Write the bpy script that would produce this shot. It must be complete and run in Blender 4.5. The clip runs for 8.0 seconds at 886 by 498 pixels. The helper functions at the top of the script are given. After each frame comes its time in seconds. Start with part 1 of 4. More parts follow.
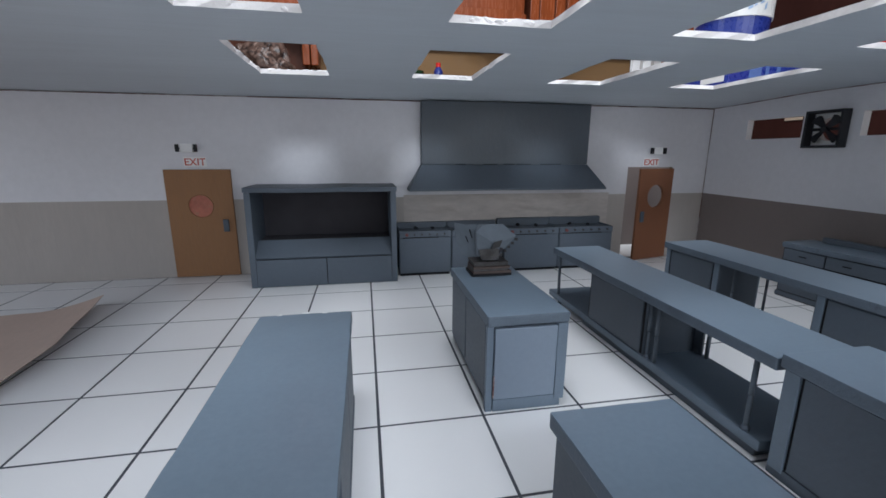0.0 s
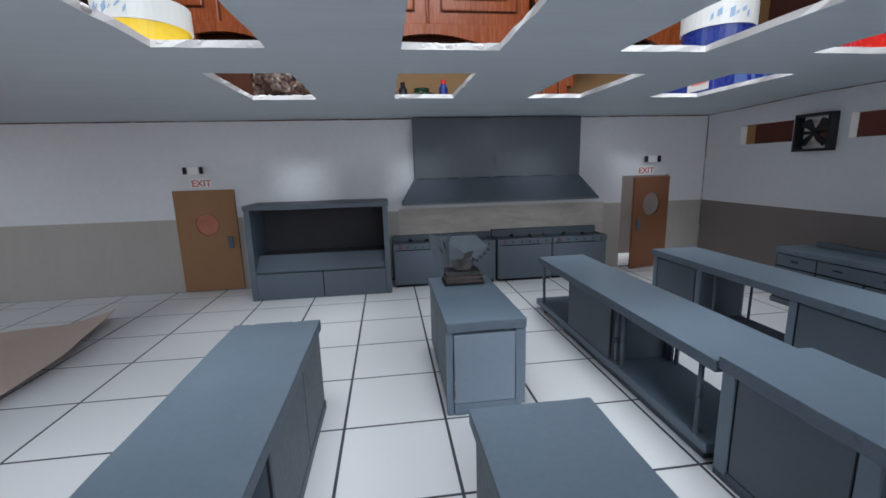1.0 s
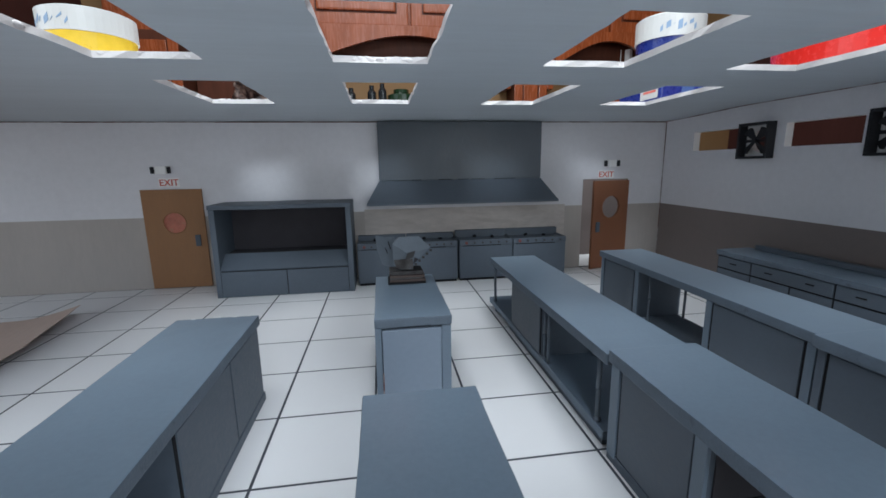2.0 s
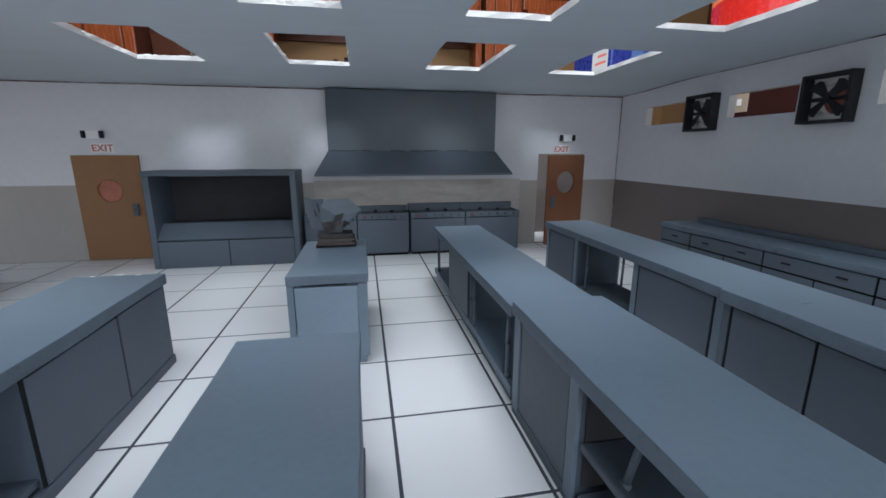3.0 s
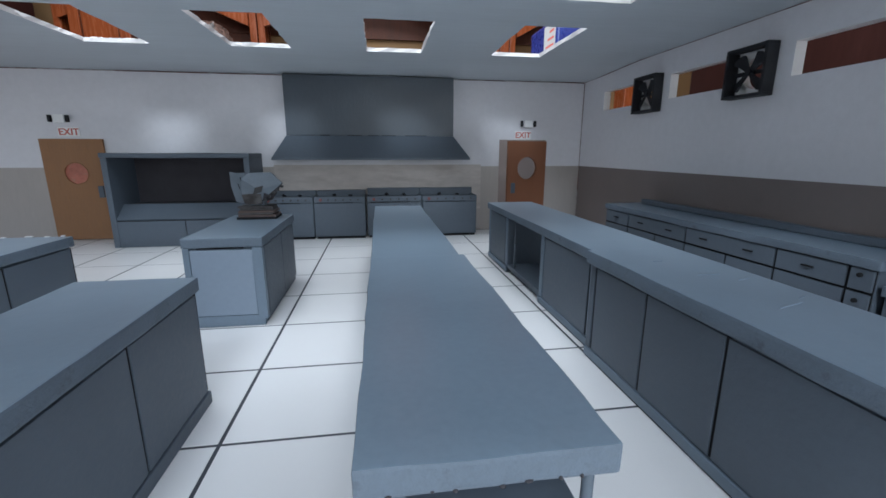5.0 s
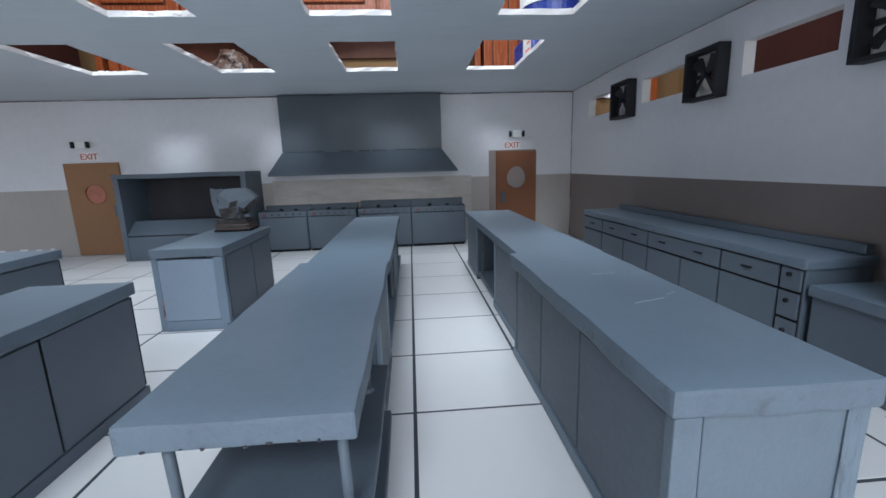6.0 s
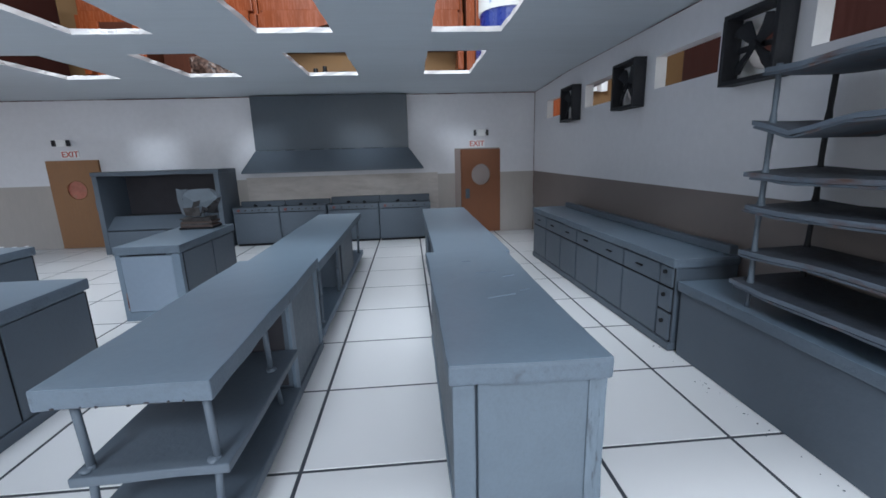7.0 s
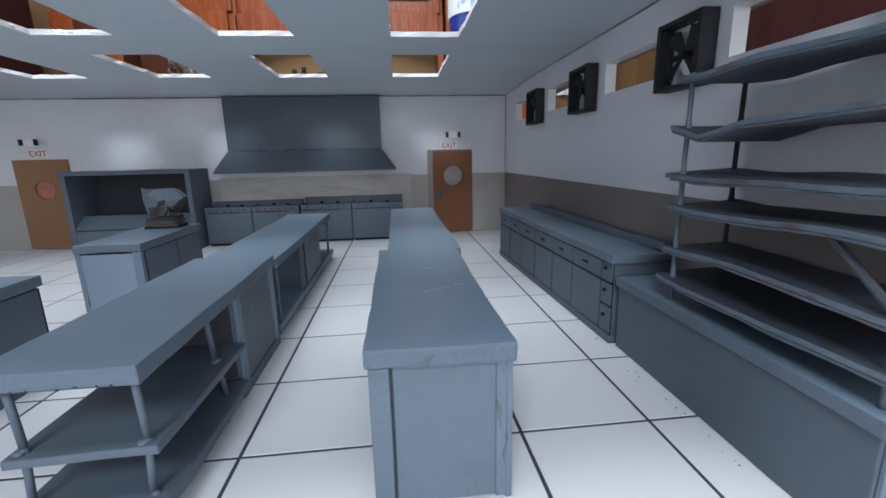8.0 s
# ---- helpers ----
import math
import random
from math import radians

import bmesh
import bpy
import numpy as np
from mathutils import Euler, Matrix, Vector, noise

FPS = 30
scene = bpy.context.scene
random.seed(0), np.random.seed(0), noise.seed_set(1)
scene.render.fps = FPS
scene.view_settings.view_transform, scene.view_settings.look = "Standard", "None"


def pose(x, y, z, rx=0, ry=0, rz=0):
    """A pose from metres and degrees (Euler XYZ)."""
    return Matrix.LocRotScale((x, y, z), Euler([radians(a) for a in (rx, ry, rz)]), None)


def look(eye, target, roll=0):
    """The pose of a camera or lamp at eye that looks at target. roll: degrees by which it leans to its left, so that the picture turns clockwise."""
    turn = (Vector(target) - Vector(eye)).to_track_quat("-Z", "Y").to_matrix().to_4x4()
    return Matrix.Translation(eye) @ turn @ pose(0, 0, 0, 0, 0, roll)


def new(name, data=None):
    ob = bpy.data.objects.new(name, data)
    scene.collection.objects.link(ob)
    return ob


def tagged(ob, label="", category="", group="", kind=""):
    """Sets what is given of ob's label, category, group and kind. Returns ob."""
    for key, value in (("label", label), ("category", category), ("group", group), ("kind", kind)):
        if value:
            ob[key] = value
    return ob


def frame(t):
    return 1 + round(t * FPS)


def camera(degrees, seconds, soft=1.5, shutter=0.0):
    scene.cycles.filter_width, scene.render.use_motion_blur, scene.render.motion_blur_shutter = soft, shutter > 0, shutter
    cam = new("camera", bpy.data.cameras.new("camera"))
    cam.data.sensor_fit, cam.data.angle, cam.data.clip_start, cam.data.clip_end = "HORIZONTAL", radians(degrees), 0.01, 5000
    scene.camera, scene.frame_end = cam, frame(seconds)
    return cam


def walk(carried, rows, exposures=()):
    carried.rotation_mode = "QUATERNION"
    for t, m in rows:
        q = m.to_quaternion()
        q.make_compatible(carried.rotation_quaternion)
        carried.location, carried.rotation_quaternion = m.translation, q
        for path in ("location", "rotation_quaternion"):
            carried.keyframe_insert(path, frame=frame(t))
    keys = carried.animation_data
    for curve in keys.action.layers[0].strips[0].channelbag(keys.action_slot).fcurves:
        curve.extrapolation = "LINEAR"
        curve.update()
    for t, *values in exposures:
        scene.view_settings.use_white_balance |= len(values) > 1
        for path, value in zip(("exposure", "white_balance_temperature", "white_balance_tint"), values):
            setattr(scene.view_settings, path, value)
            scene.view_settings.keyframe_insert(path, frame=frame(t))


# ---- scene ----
# The place is a tabletop model of a restaurant kitchen at one twelfth: it is laid out in model metres, S turns those into metres.
S = 1.0 / 12.0

cam = camera(93.0, 8.0, soft=1.6)
ROWS = [
    (0.0, -0.015, -0.266, 2.305, 77.17, -0.25, -10.44),
    (0.5, 0.237, -0.383, 2.262, 76.34, 0.58, -8.18),
    (1.0, 0.529, -0.565, 2.323, 78.95, 1.49, -7.55),
    (1.5, 0.821, -0.730, 2.387, 79.46, 1.36, -7.70),
    (2.0, 1.114, -0.900, 2.381, 78.78, 0.85, -8.31),
    (2.2, 1.295, -0.957, 2.321, 78.62, 0.70, -9.16),
    (3.3, 1.865, -0.938, 1.969, 76.71, -0.34, -10.83),
    (3.5, 1.961, -0.959, 1.906, 76.67, -0.61, -10.80),
    (4.0, 2.254, -1.099, 1.768, 76.30, -1.11, -10.23),
    (4.5, 2.570, -1.202, 1.738, 76.84, -0.81, -9.97),
    (4.7, 2.686, -1.250, 1.765, 76.73, -0.63, -9.61),
    (5.8, 3.669, -1.515, 1.698, 78.78, 1.63, -4.84),
    (6.0, 3.805, -1.607, 1.717, 78.80, 1.73, -4.45),
    (6.5, 4.066, -1.839, 1.845, 77.75, 1.42, -4.85),
    (7.0, 4.517, -2.120, 1.885, 77.41, 1.62, -4.60),
    (7.5, 4.700, -2.237, 1.895, 77.37, 1.56, -5.43),
    (8.0, 4.860, -2.317, 1.873, 77.56, 1.32, -6.25),
]
walk(cam, [(t, pose(x * S, y * S, z * S, rx, ry, rz)) for t, x, y, z, rx, ry, rz in ROWS],
     exposures=[(0.0, -0.35, 6490, 12), (1.5, -0.36, 6470, 9), (3.5, -0.27, 6310, 9), (6.0, -0.06, 6260, 9), (8.0, -0.12, 6260, 10)])

# ---- light ----
world = bpy.data.worlds.new("daylight")
scene.world = world
world.use_nodes = True
wn = world.node_tree
sky = wn.nodes.new("ShaderNodeTexSky")
sky.sky_type, sky.sun_disc = "NISHITA", False
sky.sun_elevation, sky.sun_rotation = radians(35), radians(180)
wn.links.new(sky.outputs[0], wn.nodes["Background"].inputs[0])
wn.nodes["Background"].inputs[1].default_value = 0.1


def area_lamp(name, at, to, wide, high, watts, colour):
    data = bpy.data.lights.new(name, "AREA")
    data.shape, data.size, data.size_y = "RECTANGLE", wide * S, high * S
    data.energy, data.color = watts, colour
    ob = new(name, data)
    ob.matrix_world = look([c * S for c in at], [c * S for c in to])
    return ob


SKY = (0.8, 0.905, 1.0)
area_lamp("window_daylight", (9.0, -12.9, 5.6), (9.0, 0.0, 5.6), 13.0, 9.4, 9.2, SKY)
# Unseen fill from the west, added to brighten the left side.
area_lamp("side_fill_light", (-15.4, 1.0, 6.0), (0.0, 1.0, 6.0), 10.0, 9.0, 5.0, SKY)
area_lamp("high_window_daylight", (1.0, -12.9, 12.1), (1.0, 5.0, 3.4), 4.4, 3.6, 13.0, SKY)
area_lamp("ceiling_lamp_light", (1.8, 2.4, 18.3), (1.8, 2.4, 0.0), 14.0, 14.0, 56.0, (0.87, 0.945, 1.0))

# ---- materials ----


def tex(nt, kind, vector, **values):
    n = nt.nodes.new(kind)
    nt.links.new(vector, n.inputs["Vector"])
    for key, v in values.items():
        n.inputs[key].default_value = v
    return n


def material(name, colour, rough=0.6, metal=0.0, vary=0.12, big=0.8, fine=14.0, bump=0.15, stretch=(1, 1, 1), second=None, amount=0.5, island=0.0, spec=0.5, uneven=0.08):
    """Paint, card or wood: colour that varies at two scales, with fine relief; sizes are in model metres."""
    m = bpy.data.materials.new(name)
    m.use_nodes = True
    nt = m.node_tree
    p = nt.nodes["Principled BSDF"]
    geo = nt.nodes.new("ShaderNodeNewGeometry")
    sc = nt.nodes.new("ShaderNodeMapping")
    sc.inputs["Scale"].default_value = [s / S for s in stretch]
    nt.links.new(geo.outputs["Position"], sc.inputs["Vector"])
    v = sc.outputs[0]
    a = tex(nt, "ShaderNodeTexNoise", v, Scale=big, Detail=3.0, Roughness=0.55)
    b = tex(nt, "ShaderNodeTexNoise", v, Scale=fine, Detail=4.0, Roughness=0.6)
    add = nt.nodes.new("ShaderNodeMath")
    add.operation = "ADD"
    nt.links.new(a.outputs["Fac"], add.inputs[0])
    nt.links.new(b.outputs["Fac"], add.inputs[1])
    rng = nt.nodes.new("ShaderNodeMapRange")
    rng.inputs["From Min"].default_value, rng.inputs["From Max"].default_value = 0.6, 1.4
    rng.inputs["To Min"].default_value, rng.inputs["To Max"].default_value = 1 - vary, 1 + vary
    nt.links.new(add.outputs[0], rng.inputs["Value"])
    mul = nt.nodes.new("ShaderNodeVectorMath")
    mul.operation = "SCALE"
    mul.inputs[0].default_value = colour
    nt.links.new(rng.outputs[0], mul.inputs["Scale"])
    out = mul.outputs[0]
    if second:
        c = tex(nt, "ShaderNodeTexNoise", v, Scale=big * 2.3, Detail=6.0, Roughness=0.65)
        ramp = nt.nodes.new("ShaderNodeMapRange")
        ramp.inputs["From Min"].default_value, ramp.inputs["From Max"].default_value = 1 - amount, 1.15 - amount
        nt.links.new(c.outputs["Fac"], ramp.inputs["Value"])
        mix = nt.nodes.new("ShaderNodeMix")
        mix.data_type = "RGBA"
        nt.links.new(ramp.outputs[0], mix.inputs["Factor"])
        nt.links.new(out, mix.inputs["A"])
        mix.inputs["B"].default_value = (*second, 1)
        out = mix.outputs["Result"]
    if island:
        info = nt.nodes.new("ShaderNodeObjectInfo")
        r2 = nt.nodes.new("ShaderNodeMapRange")
        r2.inputs["To Min"].default_value, r2.inputs["To Max"].default_value = 1 - island, 1 + island
        nt.links.new(info.outputs["Random"], r2.inputs["Value"])
        m2 = nt.nodes.new("ShaderNodeVectorMath")
        m2.operation = "SCALE"
        nt.links.new(out, m2.inputs[0])
        nt.links.new(r2.outputs[0], m2.inputs["Scale"])
        out = m2.outputs[0]
    nt.links.new(out, p.inputs["Base Color"])
    rr = nt.nodes.new("ShaderNodeMapRange")
    rr.inputs["From Min"].default_value, rr.inputs["From Max"].default_value = 0.3, 0.7
    rr.inputs["To Min"].default_value, rr.inputs["To Max"].default_value = max(0.02, rough - uneven), min(1, rough + uneven)
    nt.links.new(b.outputs["Fac"], rr.inputs["Value"])
    nt.links.new(rr.outputs[0], p.inputs["Roughness"])
    p.inputs["Metallic"].default_value = metal
    p.inputs["Specular IOR Level"].default_value = spec
    if bump:
        bp = nt.nodes.new("ShaderNodeBump")
        bp.inputs["Strength"].default_value = bump
        bp.inputs["Distance"].default_value = 0.02 * S
        nt.links.new(b.outputs["Fac"], bp.inputs["Height"])
        nt.links.new(bp.outputs[0], p.inputs["Normal"])
    return m


def glass_material(name, colour=(1, 1, 1), rough=0.05):
    m = bpy.data.materials.new(name)
    m.use_nodes = True
    p = m.node_tree.nodes["Principled BSDF"]
    p.inputs["Base Color"].default_value = (*colour, 1)
    p.inputs["Transmission Weight"].default_value = 1.0
    p.inputs["Roughness"].default_value = rough
    p.inputs["IOR"].default_value = 1.1
    return m


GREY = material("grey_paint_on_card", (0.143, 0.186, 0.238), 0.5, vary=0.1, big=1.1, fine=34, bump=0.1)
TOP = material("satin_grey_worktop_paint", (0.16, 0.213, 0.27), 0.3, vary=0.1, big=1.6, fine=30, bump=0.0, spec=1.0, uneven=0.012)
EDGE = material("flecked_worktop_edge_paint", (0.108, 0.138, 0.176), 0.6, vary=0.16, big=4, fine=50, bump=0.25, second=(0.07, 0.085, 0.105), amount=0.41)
# A darker GREY: the shade on sides and fronts is put into it.
GREY_B = material("grey_paint_darkened", (0.086, 0.107, 0.135), 0.55, vary=0.13, big=0.9, fine=24, bump=0.12)
WORN = material("worn_grey_paint", (0.125, 0.158, 0.196), 0.65, vary=0.22, big=4, fine=24, bump=0.35, stretch=(2.5, 2.5, 0.5), second=(0.05, 0.058, 0.07), amount=0.44)
SPONGED = material("sponged_grey_paint", (0.113, 0.143, 0.178), 0.6, vary=0.13, big=1.4, fine=40, bump=0.25, second=(0.103, 0.13, 0.163), amount=0.46)
GREY_H = material("grey_paint_hood", (0.07, 0.088, 0.11), 0.42, vary=0.1, big=0.7, fine=20, bump=0.15, stretch=(1, 1, 0.4))
GREY_L = material("pale_grey_card", (0.2, 0.245, 0.308), 0.6, vary=0.08, fine=18)
RACK = material("dark_slate_paint", (0.045, 0.053, 0.068), 0.6, vary=0.2, big=2.5, fine=22, bump=0.3, second=(0.036, 0.036, 0.042), amount=0.46)
SHELF_EDGE = material("scuffed_shelf_edge", (0.115, 0.14, 0.178), 0.65, vary=0.22, big=2, fine=30, bump=0.3, stretch=(1, 0.5, 2), second=(0.095, 0.055, 0.045), amount=0.47)
SEAM = material("dark_seam_ink", (0.016, 0.016, 0.018), 0.8, vary=0.3, bump=0, spec=0.15)
CARD_EDGE = material("raw_card_edge", (0.105, 0.06, 0.05), 0.85, vary=0.35, big=3, fine=20, second=(0.075, 0.092, 0.118), amount=0.68)
LINER = material("bare_white_card", (0.87, 0.86, 0.86), 0.8, vary=0.05)
WHITE = material("white_wall_paint", (0.715, 0.705, 0.74), 0.6, vary=0.055, big=0.5, fine=9, bump=0.12)
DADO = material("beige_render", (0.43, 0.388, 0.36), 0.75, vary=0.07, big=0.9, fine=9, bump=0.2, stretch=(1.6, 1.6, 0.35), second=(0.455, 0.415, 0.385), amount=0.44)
# DADO darkened: weaker light on the side wall is put into the colour.
DADO_R = material("darkened_render", (0.215, 0.178, 0.168), 0.75, vary=0.08, big=0.7, fine=9, bump=0.2)
CEIL = material("blue_grey_board", (0.58, 0.625, 0.67), 0.7, vary=0.075, big=0.5, fine=5, bump=0.1, stretch=(0.3, 2.5, 1))
FOAM = material("white_foam_edge", (0.66, 0.63, 0.63), 0.9, vary=0.06, big=5, fine=30, bump=0.3, second=(0.5, 0.38, 0.34), amount=0.33)
TILE = material("white_glossy_tile", (0.79, 0.78, 0.79), 0.34, vary=0.02, big=0.4, fine=1.2, bump=0.0, island=0.012, uneven=0.025)
JOINT = material("dark_joint", (0.055, 0.06, 0.074), 0.7, vary=0.25, bump=0.1)
KRAFT = material("kraft_paper", (0.57, 0.43, 0.36), 0.85, vary=0.08, big=1.2, fine=16, bump=0.2)
DOOR = material("brown_card_door", (0.3, 0.148, 0.068), 0.7, vary=0.1, big=1.0, fine=30, bump=0.25, stretch=(1, 1, 0.2))
DOOR_R = material("red_brown_card_door", (0.235, 0.092, 0.045), 0.7, vary=0.1, big=1.0, fine=30, bump=0.25, stretch=(1, 1, 0.2))
DOOR_EDGE = material("door_edge_card", (0.42, 0.33, 0.25), 0.85, vary=0.1)
BLACK = material("matt_black_card", (0.02, 0.021, 0.026), 0.6, vary=0.35, big=3, fine=20, bump=0.3, spec=0.3)
RED_INK = material("red_ink", (0.6, 0.13, 0.1), 0.7, vary=0.15, bump=0)
SIGN = material("sign_card", (0.85, 0.84, 0.84), 0.8, vary=0.05)
KNOB_RED = material("red_knob", (0.17, 0.04, 0.035), 0.5, vary=0.1)
KNOB = material("dark_knob", (0.03, 0.028, 0.03), 0.5, vary=0.1)
WOOD = material("varnished_cabinet_wood", (0.27, 0.062, 0.019), 0.26, vary=0.3, big=0.5, fine=5, bump=0.06, stretch=(2.5, 2.5, 0.25), spec=0.4)
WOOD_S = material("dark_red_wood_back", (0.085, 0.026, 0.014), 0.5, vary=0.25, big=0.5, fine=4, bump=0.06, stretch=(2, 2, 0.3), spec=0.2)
# Dark colour that paints shade inside and under things; also used for chips.
SHADE_CHIP = material("shade_and_chip_dark_card", (0.04, 0.037, 0.044), 0.85, vary=0.25, big=2, fine=12, bump=0.2)
ORANGE_P = material("orange_plastic", (0.75, 0.16, 0.03), 0.3, vary=0.1, bump=0)
WOOD_D = material("dark_brown_veneer", (0.036, 0.013, 0.011), 0.5, vary=0.25, big=0.4, fine=4, bump=0.08, stretch=(2, 2, 0.3), spec=0.15)
TABLE = material("dark_red_tabletop", (0.06, 0.025, 0.02), 0.4, vary=0.25, big=0.5, fine=5, stretch=(0.4, 2, 2))
TAN = material("tan_wall", (0.215, 0.118, 0.05), 0.8, vary=0.06, big=0.1, fine=2)
ROOM = material("cream_room_wall", (0.42, 0.405, 0.38), 0.85, vary=0.04, big=0.1, fine=2)
PAPER = material("grey_painted_paper", (0.125, 0.15, 0.18), 0.7, vary=0.15, big=2, fine=14, bump=0.3)
STRIP = material("brown_card_strip", (0.105, 0.072, 0.064), 0.7, vary=0.3, big=3, fine=20, bump=0.3)
PRINT = material("printed_magazine_page", (0.065, 0.06, 0.06), 0.5, vary=0.25, big=4, fine=24, bump=0.1, second=(0.03, 0.024, 0.024), amount=0.55)
WHITE_P = material("white_plastic", (0.5, 0.5, 0.49), 0.35, vary=0.03, bump=0)
BAND = material("mid_blue_print", (0.06, 0.11, 0.27), 0.4, vary=0.15, bump=0)
FADED = material("faded_blue_print", (0.2, 0.29, 0.42), 0.5, vary=0.1, bump=0)
BLUE_P = material("blue_plastic", (0.012, 0.026, 0.17), 0.3, vary=0.1, bump=0)
RED_P = material("red_plastic", (0.55, 0.02, 0.015), 0.25, vary=0.08, bump=0)
YEL_P = material("yellow_plastic", (0.75, 0.5, 0.03), 0.35, vary=0.08, bump=0)
DARK_G = material("dark_bottle", (0.012, 0.014, 0.016), 0.15, vary=0.1, bump=0)
GREEN_G = material("green_bottle", (0.012, 0.03, 0.014), 0.15, vary=0.1, bump=0)
BAG = material("patterned_bag", (0.16, 0.1, 0.08), 0.4, vary=0.6, big=2.4, fine=6, second=(0.02, 0.012, 0.012), amount=0.54)
PINK_F = material("pink_film", (0.48, 0.16, 0.11), 0.4, vary=0.3, big=4, fine=9, bump=0.4, second=(0.42, 0.24, 0.16), amount=0.45)
CLEAR = glass_material("clear_film", (0.9, 0.92, 0.93), 0.12)

# ---- building helpers ----
ORIGIN = {}


def add_box(bm, x0, x1, y0, y1, z0, z1, mi=0):
    vs = [bm.verts.new(c) for c in ((x0, y0, z0), (x1, y0, z0), (x1, y1, z0), (x0, y1, z0), (x0, y0, z1), (x1, y0, z1), (x1, y1, z1), (x0, y1, z1))]
    for q in ((3, 2, 1, 0), (4, 5, 6, 7), (0, 1, 5, 4), (1, 2, 6, 5), (2, 3, 7, 6), (3, 0, 4, 7)):
        f = bm.faces.new([vs[i] for i in q])
        f.material_index = mi
    return vs


def wobble(bm, amp, size=1.3, seed=0.0):
    """Hand-cut unevenness."""
    for v in bm.verts:
        n = noise.noise_vector(v.co * size + Vector((seed, seed * 0.7, 3.1)))
        v.co += n * amp


def box(x0, x1, y0, y1, z0, z1, bevel=0.012, step=0.45, amp=0.007, seed=0.0):
    """A board cut by hand: a bevelled slab with slightly wandering edges."""
    bm = bmesh.new()
    add_box(bm, x0, x1, y0, y1, z0, z1)
    if bevel:
        bmesh.ops.bevel(bm, geom=bm.edges[:], offset=bevel, segments=2, affect="EDGES", profile=0.6)
    if amp:
        for axis, lo, hi in ((0, x0, x1), (1, y0, y1), (2, z0, z1)):
            n = int((hi - lo) / step)
            for i in range(1, n):
                co, no = Vector((0, 0, 0)), Vector((0, 0, 0))
                co[axis], no[axis] = lo + (hi - lo) * i / n, 1
                bmesh.ops.bisect_plane(bm, geom=bm.verts[:] + bm.edges[:] + bm.faces[:], plane_co=co, plane_no=no)
        wobble(bm, amp, seed=seed + x0 * 3.7 + z0)
        wobble(bm, amp * 0.45, 6.5, seed=seed + 1.7)
    return bm


def cyl(bm, a, b, r0, r1=None, n=12):
    """A round bar from a to b."""
    a, b = Vector(a), Vector(b)
    d = b - a
    m = Matrix.Translation((a + b) / 2) @ d.to_track_quat("Z", "Y").to_matrix().to_4x4()
    bmesh.ops.create_cone(bm, cap_ends=True, segments=n, radius1=r0, radius2=r0 if r1 is None else r1, depth=d.length, matrix=m)
    return bm


def rod(a, b, r, n=10, bend=0.0):
    """A slightly bent painted stick."""
    bm = bmesh.new()
    a, b = Vector(a), Vector(b)
    mid = (a + b) / 2 + Vector((bend, bend * 0.5, 0))
    cyl(bm, a, mid, r, n=n)
    cyl(bm, mid, b, r, n=n)
    return bm


def thing(name, x, y, z, label, category, group="", kind="", turn=0.0):
    ob = new(name)
    ob.empty_display_size = 0.02
    ob.matrix_world = pose(x * S, y * S, z * S, 0, 0, turn)
    ORIGIN[ob] = (x, y, z)
    return tagged(ob, label, category, group, kind)


def part(name, bm, mats, parent=None, label="", smooth=False):
    """Links a bmesh, laid out in model metres, as one mesh under parent (or as a thing of its own with its origin at its base)."""
    if parent is None:
        xs = [v.co for v in bm.verts]
        lo = [min(c[i] for c in xs) for i in range(3)]
        hi = [max(c[i] for c in xs) for i in range(3)]
        org = ((lo[0] + hi[0]) / 2, (lo[1] + hi[1]) / 2, lo[2])
    else:
        org = ORIGIN[parent]
    bmesh.ops.recalc_face_normals(bm, faces=bm.faces[:])
    bm.transform(Matrix.Scale(S, 4) @ Matrix.Translation([-c for c in org]))
    me = bpy.data.meshes.new(name)
    bm.to_mesh(me)
    bm.free()
    for m in (mats if isinstance(mats, (list, tuple)) else [mats]):
        me.materials.append(m)
    if smooth:
        me.polygons.foreach_set("use_smooth", [True] * len(me.polygons))
    ob = new(name, me)
    ORIGIN[ob] = org
    if parent is None:
        ob.location = [c * S for c in org]
    else:
        ob.parent = parent
    if label:
        ob["label"] = label
    return ob


def worktop(bm, parent):
    """A painted slab: satin on top, flecked along its cut edges."""
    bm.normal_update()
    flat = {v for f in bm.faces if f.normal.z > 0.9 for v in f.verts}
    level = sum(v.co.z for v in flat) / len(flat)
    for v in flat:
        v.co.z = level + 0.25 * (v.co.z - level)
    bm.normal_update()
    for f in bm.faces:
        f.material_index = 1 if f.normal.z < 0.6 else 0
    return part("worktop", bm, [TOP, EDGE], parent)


def writing(name, text, size, at, mat, parent):
    """Built-in lettering that faces the open front."""
    cu = bpy.data.curves.new(name, "FONT")
    cu.body, cu.size, cu.align_x, cu.extrude = text, size, "CENTER", 0.004
    cu.offset = 0.002
    tmp = bpy.data.objects.new(name, cu)
    me = bpy.data.meshes.new_from_object(tmp)
    bpy.data.objects.remove(tmp)
    bm = bmesh.new()
    bm.from_mesh(me)
    bm.transform(Matrix.Translation(at) @ Matrix.Rotation(radians(90), 4, "X"))
    wobble(bm, 0.008, 9.0)
    return part(name, bm, mat, parent)


